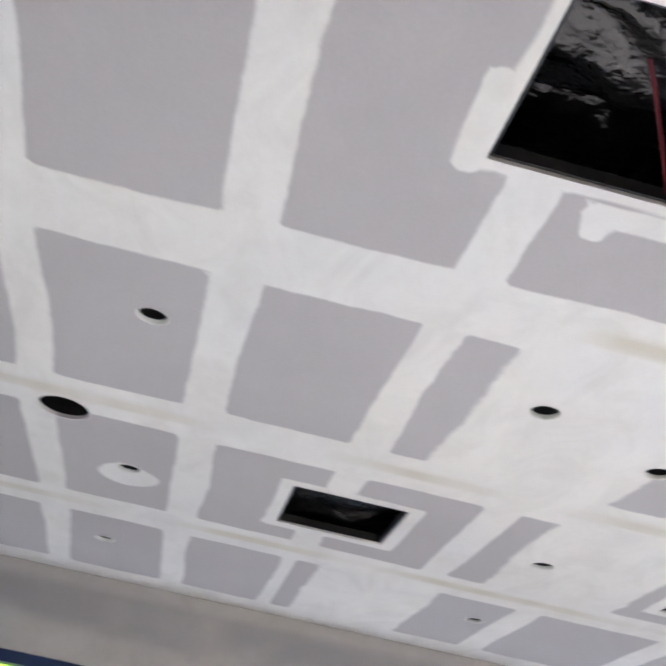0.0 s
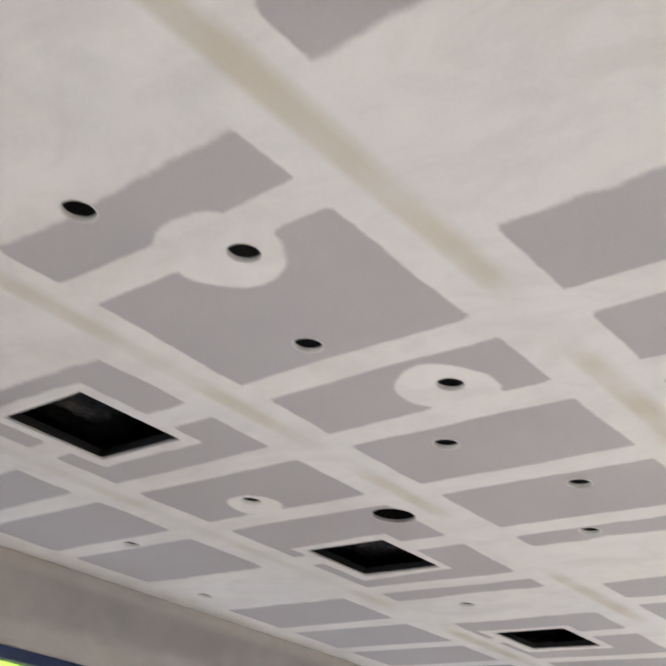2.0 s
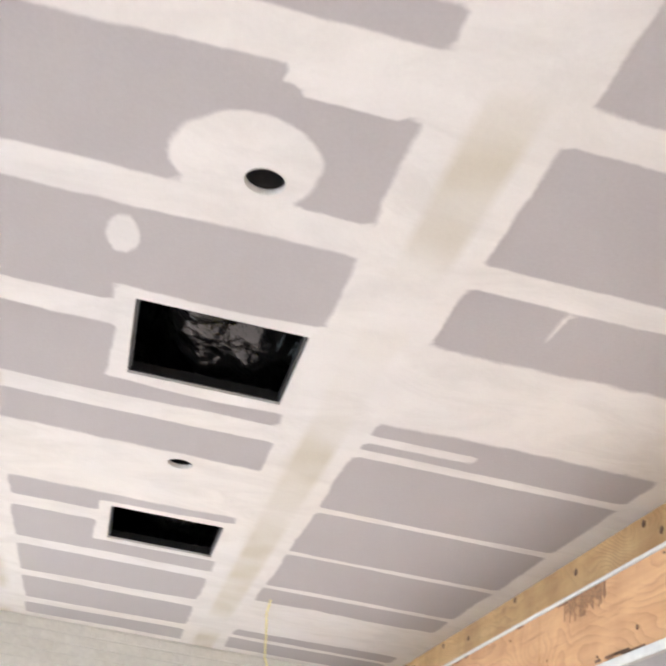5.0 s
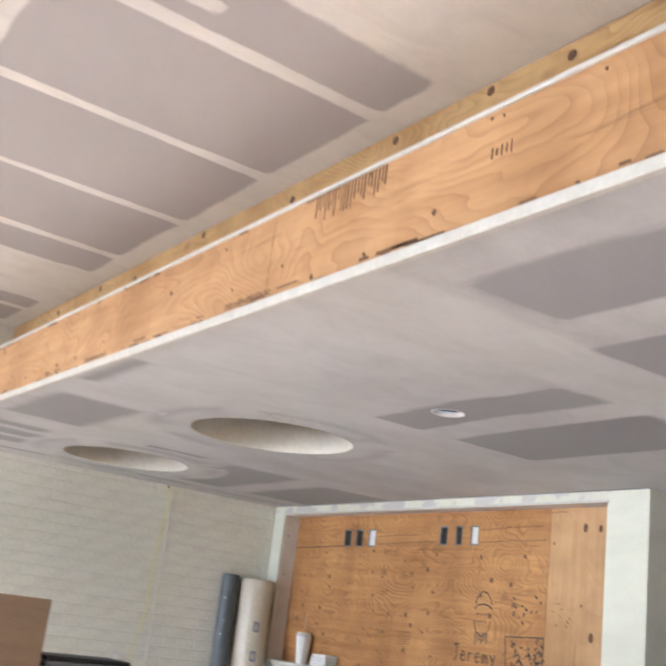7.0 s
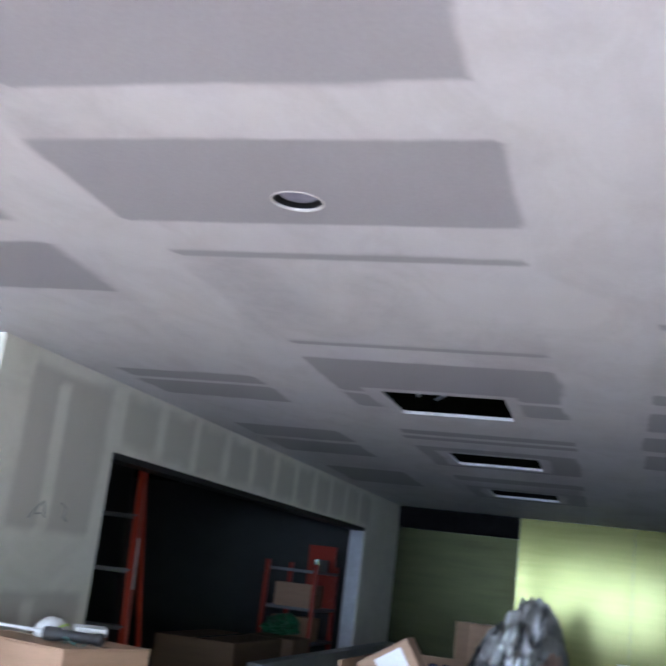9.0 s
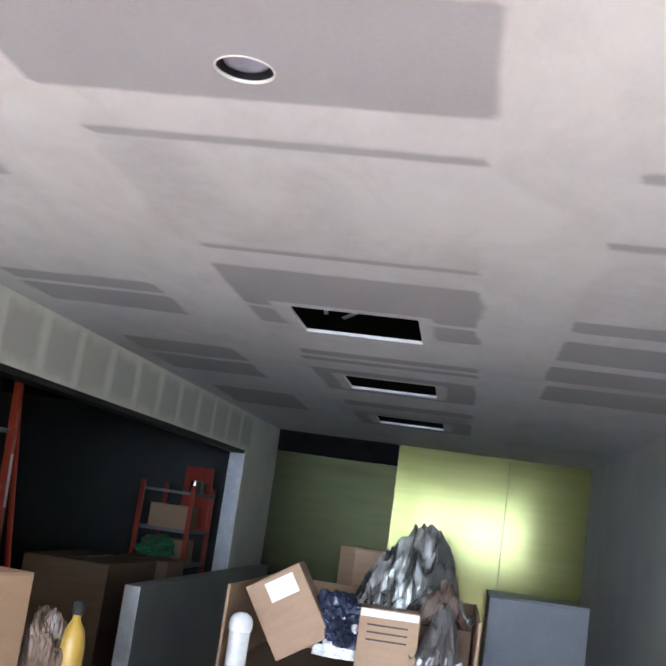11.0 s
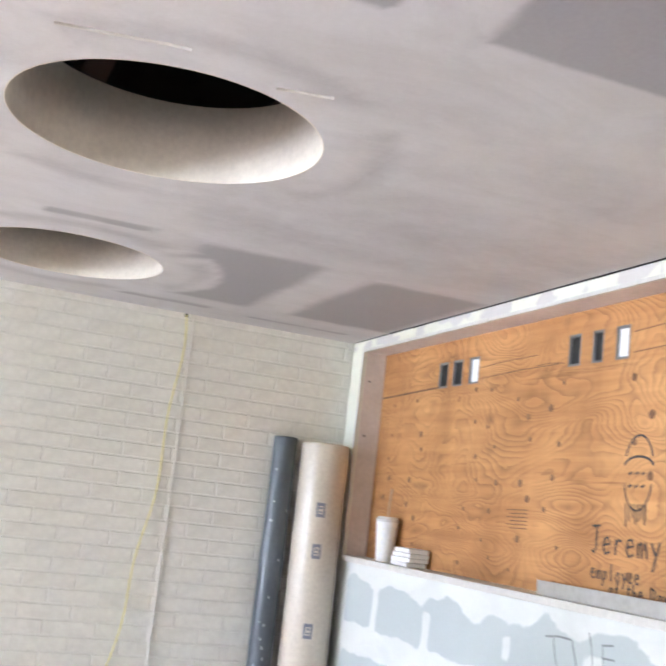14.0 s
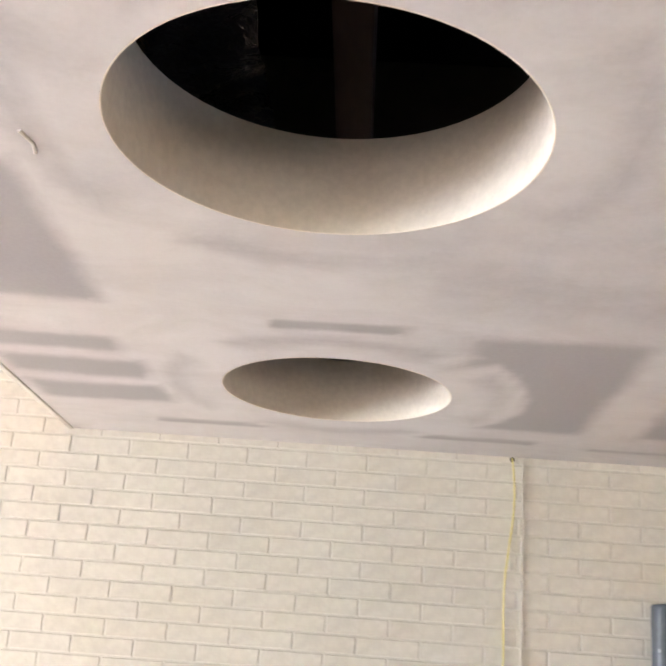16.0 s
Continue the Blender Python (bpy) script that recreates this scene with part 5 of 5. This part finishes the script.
bk = thing("booklet", pose(1.885, -0.10, TOP2 + 0.001, 0, 0, 30), "thin stack of booklets on the cardboard box", "booklet")
part("booklet", box(-0.07, 0.07, -0.05, 0.05, 0, 0.010, 0.002), M_RUBBER, bk, "black cover")
part("booklet", box(-0.066, 0.072, -0.052, 0.05, 0.0105, 0.016, 0.002), M_RED, bk, "red cover")
part("booklet", box(-0.07, 0.07, -0.05, 0.053, 0.0165, 0.04, 0.002), M_PAPER, bk, "white cover")
grip = thing("torch", look((1.69, -0.05, TOP2 + 0.021), (1.715, -0.225, TOP2 + 0.021)), "black plastic torch with a teal cord on the box", "torch")
part("body", lathe([(0, 0), (0.018, 0.0), (0.021, -0.006), (0.021, -0.05), (0.016, -0.06), (0.0155, -0.16), (0.019, -0.165), (0.019, -0.185), (0, -0.187)], 24), M_RUBBER, grip, smooth=True)
part("cord", tube([(0.03 * math.cos(t) + 0.002, -0.015 + 0.012 * math.sin(2 * t), -0.10 + 0.035 * math.sin(t)) for t in [2 * math.pi * q / 24 for q in range(25)]], 0.0022), M_TEAL, grip, "thin teal cord", True)


# ---- clutter on the floor before the brick wall ----
def floor_sign():
    e = thing("wet_floor_sign", pose(-0.54, 1.34, 1.262, 0, 0, -3), "bright lemon-yellow folding plastic floor sign with black printing", "sign")

    def leaf(prof, m, label):
        bm = bmesh.new()
        fr = [bm.verts.new((x, -0.004, z)) for x, z in prof]
        bk2 = [bm.verts.new((x, 0.004, z)) for x, z in prof]
        bm.faces.new(fr)
        bm.faces.new(list(reversed(bk2)))
        for k in range(len(prof)):
            q = (k + 1) % len(prof)
            bm.faces.new((fr[q], fr[k], bk2[k], bk2[q]))
        ob = part("leaf", bm, M_YELLOW, e, label)
        ob.matrix_local = m
        return ob
    front = leaf([(-0.115, 0.0), (0.115, 0.0), (0.110, 0.30), (0.096, 0.588), (0.092, 0.600), (0.082, 0.606), (-0.095, 0.606)], pose(0, 0, 0), "bright yellow front leaf")
    side = leaf([(-0.30, 0.0), (0.0, 0.0), (0.0, 0.600), (-0.012, 0.606), (-0.27, 0.560), (-0.285, 0.545)], pose(-0.100, 0.004, 0, 0, 0, -83), "pale yellow side leaf")
    part("hinge", tube([(-0.102, -0.005, 0.02), (-0.099, -0.005, 0.30), (-0.097, -0.005, 0.604)], 0.0022), M_INK, e, "dark hinge line")
    part("latch", box(0.098, 0.112, -0.008, 0.006, 0.385, 0.41, 0.002), M_RUBBER, e, "small black latch")
    for k in range(4):
        part("print_bar", box(-0.085 + 0.012 * k, -0.079 + 0.012 * k, -0.0054, -0.0041, 0.285, 0.315), M_INK, front, "black printed bar")
    for k in range(2):
        part("print_bar", box(-0.13 - 0.07 * k, -0.124 - 0.07 * k, -0.0054, -0.0041, 0.36, 0.53), M_INK, side, "black printed bar")


floor_sign()


def open_carton(m, l, w, h, label, stuff=True):
    """An open carton: four walls with thickness, one raised flap with a hand hole."""
    e = thing("open_carton", m, label, "box", "cardboard boxes")
    t = 0.006
    part("base", box(-l / 2, l / 2, -w / 2, w / 2, 0, t), M_CARD2, e)
    for b in ((-l / 2, -l / 2 + t, -w / 2, w / 2), (l / 2 - t, l / 2, -w / 2, w / 2), (-l / 2 + t, l / 2 - t, -w / 2, -w / 2 + t), (-l / 2 + t, l / 2 - t, w / 2 - t, w / 2)):
        part("side", box(*b, t, h, 0.001), M_CARD2, e)
    part("hand_hole", box(-0.05, 0.05, w / 2 - t - 0.001, w / 2 - t, h - 0.055, h - 0.03), M_RUBBER, e, "dark hand hole")
    return e


oc = open_carton(pose(-0.27, 1.40, 1.262, 0, 0, -6), 0.24, 0.24, 0.34, "open brown cardboard box with rubbish on a stack")
rag = bmesh.new()
bmesh.ops.create_uvsphere(rag, u_segments=28, v_segments=14, radius=1.0)
for v in rag.verts:
    v.co = Vector((v.co.x * 0.09, v.co.y * 0.09, v.co.z * 0.06 + 0.03 * noise.noise(v.co * 2.4)))
ob = link("plastic_bag", rag, M_WRAP, smooth=True)
ob.matrix_world = pose(-0.27, 1.37, 1.47)
tagged(ob, "crumpled clear plastic in the open box", "bag")
carton(pose(-0.16, 1.42, 0.63, 0, 0, 1), 0.95, 0.46, 0.63, "wide cardboard box under the toolbox", M_CARD2)
carton(pose(-0.16, 1.42, 0.0, 0, 0, 0), 0.97, 0.48, 0.628, "wide cardboard box at the bottom of a stack", M_CARD2)


def tool_box():
    e = thing("tool_box", pose(0.045, 1.42, 1.262), "red toolbox with a grey ribbed lid on the cartons", "toolbox")
    part("body", box(-0.165, 0.155, -0.10, 0.11, 0.0, 0.105, 0.008), M_RED, e, "red body")
    part("lid", box(-0.175, 0.17, -0.112, 0.12, 0.106, 0.126, 0.004), M_PANEL, e, "pale grey lid rim")
    part("lid", box(-0.17, 0.165, -0.106, 0.115, 0.127, 0.141, 0.004), M_GREY, e, "grey lid")
    part("lid_tray", box(-0.165, 0.15, -0.095, 0.105, 0.142, 0.158, 0.004), M_RUBBER, e, "dark top tray")
    for x in (-0.09, 0.08):
        part("latch", box(x - 0.018, x + 0.018, -0.118, -0.1005, 0.07, 0.118, 0.003), M_GREY, e)


tool_box()
pp = bmesh.new()
for k in range(5):
    for q in range(4):
        pp.verts.new((0.10 * k / 4, 0.14 * q / 3, 0.012 * math.sin(k * 1.1) + 0.01 * q / 3))
pp.verts.ensure_lookup_table()
for k in range(4):
    for q in range(3):
        pp.faces.new([pp.verts[i] for i in (k * 4 + q, k * 4 + 4 + q, k * 4 + 5 + q, k * 4 + 1 + q)])
ob = link("paper_sheet", pp, M_PAPER, smooth=True)
ob.matrix_world = pose(0.135, 1.33, 1.425, 0, 0, -12) @ Matrix.Diagonal((0.8, 0.8, 0.8, 1))
tagged(ob, "curled white paper on the toolbox", "paper")

# ---- far clutter ----
def bin_box():
    e = thing("cardboard_bin", pose(3.85, -1.10, 0), "large open cardboard bin full of rubbish", "bin")
    l, w, h, t = 1.10, 1.06, 1.26, 0.012
    part("base", box(-l / 2, l / 2, -w / 2, w / 2, 0, t), M_CARD2, e)
    for b in ((-l / 2, -l / 2 + t, -w / 2, w / 2), (l / 2 - t, l / 2, -w / 2, w / 2), (-l / 2 + t, l / 2 - t, -w / 2, -w / 2 + t), (-l / 2 + t, l / 2 - t, w / 2 - t, w / 2)):
        part("side", box(*b, t, 0.93 if b[1] < -0.5 else h, 0.002), M_CARD, e)
    part("fill", box(-l / 2 + t, l / 2 - t, -w / 2 + t, w / 2 - t, t, 0.92), M_CARD2, e, "rubbish inside")


bin_box()
cb = carton(pose(3.51, -0.907, 1.034, -32, 0, 0), 0.18, 0.255, 0.335, "tilted cardboard box with a white label in the bin", M_CARD, False)
part("label", box(-0.0915, -0.0905, -0.085, 0.045, 0.225, 0.31), M_PAPER, cb, "white paper label")
cs = carton(pose(3.47, -1.25, 0.98, 0, 0, 4), 0.20, 0.25, 0.27, "small cardboard box with dark print lines", M_CARD)
for k in range(3):
    part("print_bar", box(-0.1012, -0.1003, -0.08, 0.09, 0.14 + 0.03 * k, 0.147 + 0.03 * k), M_INK, cs, "dark printed line")
part("label", box(-0.1014, -0.1004, -0.12, 0.12, 0.235, 0.265), M_PAPER, cs, "white sealing strip")
carton(pose(5.0, -0.97, 1.18, 0, 0, 30), 0.22, 0.2, 0.26, "cardboard box on top of the rubbish", M_CARD)
carton(pose(5.0, -0.95, 0.0, 0, 0, 10), 0.8, 0.7, 1.179, "large carton behind the rubbish bin", M_CARD2)


def heap(name, m, sx, sy, sz, mtl, label, category, seed, rough=0.35):
    bm = bmesh.new()
    bmesh.ops.create_icosphere(bm, subdivisions=5, radius=1.0)
    for v in bm.verts:
        d = v.co.normalized()
        k = 1 + rough * noise.noise(d * 1.6 + Vector((seed, 0, 0))) + 0.5 * rough * abs(noise.noise(d * 4.5 + Vector((0, seed, 0)))) + 0.25 * rough * abs(noise.noise(Vector((d.x * 5, d.y * 16, d.z * 7 + seed))))
        v.co = Vector((d.x * sx * k, d.y * sy * k, max(-0.4 * sz, d.z * sz * k)))
    ob = link(name, bm, mtl)
    ob.matrix_world = m
    return tagged(ob, label, category)


def crumple(m, sx, sy, sz, mtl, label, seed, n=44):
    """A sheet of foil crushed into a mound, with sharp folds."""
    bm = bmesh.new()
    grid = []
    for i in range(n + 1):
        row = []
        for j in range(n + 1):
            u, v = 2 * i / n - 1, 2 * j / n - 1
            ridge = 1 - abs(noise.noise(Vector((u * 2.4 + v, v * 1.6 - u, seed)))) * 2.2
            fold = 1 - abs(noise.noise(Vector((u * 9 + 2 * v, v * 3.0 - u * 2, seed + 5)))) * 2.0
            dome = max(0.0, 1 - 0.8 * u * u - (0.75 * (v + 0.30) ** 2 if v > -0.30 else 2.4 * (v + 0.30) ** 2))
            z = sz * (dome * (0.55 + 0.5 * ridge) + 0.13 * fold + 0.05 * noise.noise(Vector((u * 14, v * 14, seed))))
            k = 1 + 0.22 * noise.noise(Vector((u * 3, v * 3, seed + 9)))
            row.append(bm.verts.new((u * sx * k, v * sy * k, max(0.0, z))))
        grid.append(row)
    for i in range(n):
        for j in range(n):
            bm.faces.new((grid[i][j], grid[i + 1][j], grid[i + 1][j + 1], grid[i][j + 1]))
    ob = link("foil_sheet", bm, mtl)
    ob.matrix_world = m
    return tagged(ob, label, "foil")


crumple(pose(3.92, -1.29, 1.19, 0, 0, 8), 0.24, 0.29, 0.39, M_FOIL, "crumpled silvery plastic film heaped on top of the bin", 3.0, 64)
crumple(pose(3.66, -1.45, 1.19, 0, 0, 30), 0.09, 0.12, 0.18, M_BROWNBAG, "crumpled brown wrapping film beside the silvery film", 17.0, 30)
crumple(pose(3.47, -1.46, 1.02, 0, 20, 0), 0.12, 0.11, 0.26, M_FOILD, "crumpled grey foil hanging in the bin", 9.0, 30)
carton(pose(3.92, -1.36, 0.93, 0, 0, 12), 0.40, 0.42, 0.258, "flat cardboard box under the foil", M_CARD2, False)
heap("plastic_bag", pose(3.55, -1.03, 1.12, 0, 0, 0), 0.12, 0.14, 0.14, M_DKBLUE, "crumpled dark plastic bag in the bin", "bag", 5.0, 0.5)
heap("plastic_bag", pose(3.46, -1.06, 1.06, 0, 0, 0), 0.05, 0.09, 0.10, M_WRAP, "crumpled clear plastic in the bin", "bag", 15.0, 0.6)
e = thing("capped_bottle", pose(3.235, -0.665, 0.0), "clear bottle with a round white cap before the bin", "bottle")
part("lid", lathe([(0, 1.165), (0.02, 1.162), (0.037, 1.152), (0.047, 1.136), (0.05, 1.115), (0.048, 1.098), (0.042, 1.085)], 28), M_PAPER, e, smooth=True)
part("body", lathe([(0.044, 1.09), (0.042, 0.95), (0.05, 0.6), (0.06, 0.0), (0, 0.0)], 28), M_WRAP, e, "clear plastic body", True)

pan = thing("grey_panel", pose(0, 0, 0), "long grey sheet-metal panel standing on edge", "panel")
part("sheet", box(4.30, 7.9, 0.10, 0.185, 0, 1.10, 0.004), M_PANEL, pan)
part("edge", box(4.293, 4.2995, 0.10, 0.185, 0, 1.10, 0.002), M_STEEL, pan, "bright folded edge")
lp = thing("steel_cabinet", pose(8.25, -2.30, 0), "low grey steel cabinet against the steel wall", "cabinet")
part("body", box(-0.30, 0.38, -0.52, 0.48, 0.0, 1.12, 0.006), M_PANEL, lp)
part("top", box(-0.31, 0.39, -0.53, 0.49, 1.121, 1.14, 0.004), M_PANEL, lp, "grey top")
bt = thing("spray_bottle", pose(2.06, -0.40, 0), "amber yellow bottle with a black cap beside the boxes", "bottle")
part("body", lathe([(0, 0.95), (0.035, 0.95), (0.038, 0.96), (0.038, 1.12), (0.03, 1.16), (0.012, 1.19), (0.012, 1.21), (0, 1.21)], 24), M_AMBER, bt, smooth=True)
part("cap", lathe([(0.016, 1.205), (0.016, 1.24), (0, 1.245)], 20), M_RUBBER, bt, "black cap", True)
carton(pose(2.06, -0.40, 0.0, 0, 0, 10), 0.22, 0.2, 0.949, "narrow cardboard box under a bottle", M_CARD2)
bag2 = heap("plastic_bag", pose(2.03, -0.32, 1.04), 0.055, 0.06, 0.17, M_BROWNBAG, "crumpled brown plastic bag beside the boxes", "bag", 25.0, 0.5)


# ---- storeroom ----
def ladder(m, mtl, label, h=2.13, w=0.45):
    e = thing("step_ladder", m, label, "ladder", "step ladders")
    for s in (-1, 1):
        bm = bmesh.new()
        for x0, x1 in ((-0.018, 0.018),):
            a = [(s * (w / 2 + 0.10) + x0, 0, 0), (s * (w / 2 + 0.10) + x1, 0, 0), (s * w / 2 * 0.75 + x1, 0.30, h), (s * w / 2 * 0.75 + x0, 0.30, h)]
            fr = [bm.verts.new(p) for p in a]
            bk2 = [bm.verts.new((p[0], p[1] + 0.075, p[2])) for p in a]
            bm.faces.new(fr)
            bm.faces.new(list(reversed(bk2)))
            for k in range(4):
                q = (k + 1) % 4
                bm.faces.new((fr[q], fr[k], bk2[k], bk2[q]))
        rail = part("front_rail", bm, mtl, e)
        if s > 0:
            bm = bmesh.new()
            q = []
            for f, d in ((0.66, 0.012), (0.66, 0.063), (0.79, 0.063), (0.79, 0.012)):
                x = (w / 2 + 0.10) * (1 - f) + w / 2 * 0.75 * f + 0.0195
                q.append(bm.verts.new((x, 0.30 * f + d, f * h)))
            r2 = [bm.verts.new((v.co.x - 0.0012, v.co.y, v.co.z)) for v in q]
            bm.faces.new(q)
            for k in range(4):
                bm.faces.new((q[k], r2[k], r2[(k + 1) % 4], q[(k + 1) % 4]))
            part("sticker", bm, M_PAPER, rail, "white safety sticker")
        part("rear_rail", tube([(s * (w / 2 + 0.06), 0.95, 0), (s * w / 2 * 0.7, 0.40, h - 0.03)], 0.016), mtl, e)
    for k in range(1, 7):
        z = k * 0.30
        f = z / h
        hw = (w / 2 + 0.10) * (1 - f) + w / 2 * 0.75 * f
        part("step", box(-hw, hw, 0.30 * f, 0.30 * f + 0.085, z - 0.012, z + 0.012, 0.003), M_GREY, e, "ribbed metal step")
    part("top_cap", box(-w / 2 * 0.85, w / 2 * 0.85, 0.26, 0.46, h, h + 0.03, 0.006), mtl, e)
    return e


ladder(pose(3.82, 1.02, 0, 0, 0, -78), M_ORANGE, "orange fibreglass step ladder standing in the dark doorway")


def shelf():
    e = thing("shelf_rack", pose(7.75, 0.95, 0), "red steel shelf rack in the storeroom", "shelf")
    for x in (-0.35, 0.35):
        for y in (-0.22, 0.22):
            part("post", box(x - 0.018, x + 0.018, y - 0.018, y + 0.018, 0, 1.68, 0.002), M_RED, e)
    for z in (0.5, 1.0, 1.28, 1.6):
        part("shelf_board", box(-0.33, 0.33, -0.24, 0.24, z, z + 0.025, 0.002), M_GREY, e)
    part("end_panel", box(0.332, 0.350, -0.20, 0.06, 1.30, 1.86, 0.002), M_RED, e, "red end panel")
    return e


shelf()
carton(pose(7.6, 0.92, 1.305, 0, 0, 3), 0.3, 0.36, 0.20, "cardboard box on the storeroom shelf")
carton(pose(7.6, 0.92, 1.026, 0, 0, -4), 0.28, 0.34, 0.20, "cardboard box on a lower storeroom shelf")
carton(pose(6.2, 1.05, 0.0, 0, 0, 0), 1.1, 0.6, 1.08, "big cardboard box on the storeroom floor", M_CARD2)
heap("extension_lead", pose(7.0, 0.86, 1.14), 0.18, 0.12, 0.09, M_GREENP, "coiled green lead on a cardboard box", "lead", 33.0, 0.6)
carton(pose(7.0, 0.87, 0.0, 0, 0, 0), 0.45, 0.4, 1.08, "tall cardboard box under a green lead", M_CARD2)
hose = thing("hose_coil", pose(7.2, 3.17, 1.75), "blue air hose coiled on the storeroom wall", "hose")
for k in range(3):
    r = 0.17 + 0.014 * k
    part("loop", tube([(r * math.cos(t), -0.02 - 0.014 * k, r * math.sin(t)) for t in [2 * math.pi * q / 28 for q in range(29)]], 0.009), M_BLUE, hose)
for k, (x, y, z) in enumerate(((7.75, 0.80, 1.30), (7.68, 0.80, 1.30), (7.82, 0.78, 1.30))):
    e = thing("tin_can", pose(x, y, z + 0.326), "small paint tin on the storeroom shelf", "can", "storeroom tins")
    part("body", lathe([(0, 0), (0.04, 0), (0.04, 0.10), (0.036, 0.104), (0, 0.104)], 20), M_TIN, e)

# ---- single bricks near the walk ----
for x, y, z in singles:
    b = bpy.data.objects.new("brick", one)
    scene.collection.objects.link(b)
    b.parent = wall_n
    b.location = (x, y, z)

# hardened compound dribbles on the lower ceiling
DRIBBLES = [[(0.37, 0.965), (0.42, 0.955), (0.47, 0.945), (0.53, 0.932), (0.56, 0.925), (0.60, 0.922)], [(0.78, 0.985), (0.82, 0.972), (0.86, 0.966), (0.885, 0.957)],
            [(0.18, 1.36), (0.19, 1.40), (0.185, 1.43)]]
for k, pts in enumerate(DRIBBLES):
    tagged(link("compound_dribble", tube([(x, y, ZB - 0.001) for x, y in pts], 0.0035), M_BEAD, smooth=True), "hardened white compound dribble on the ceiling", "dribble", "compound dribbles")
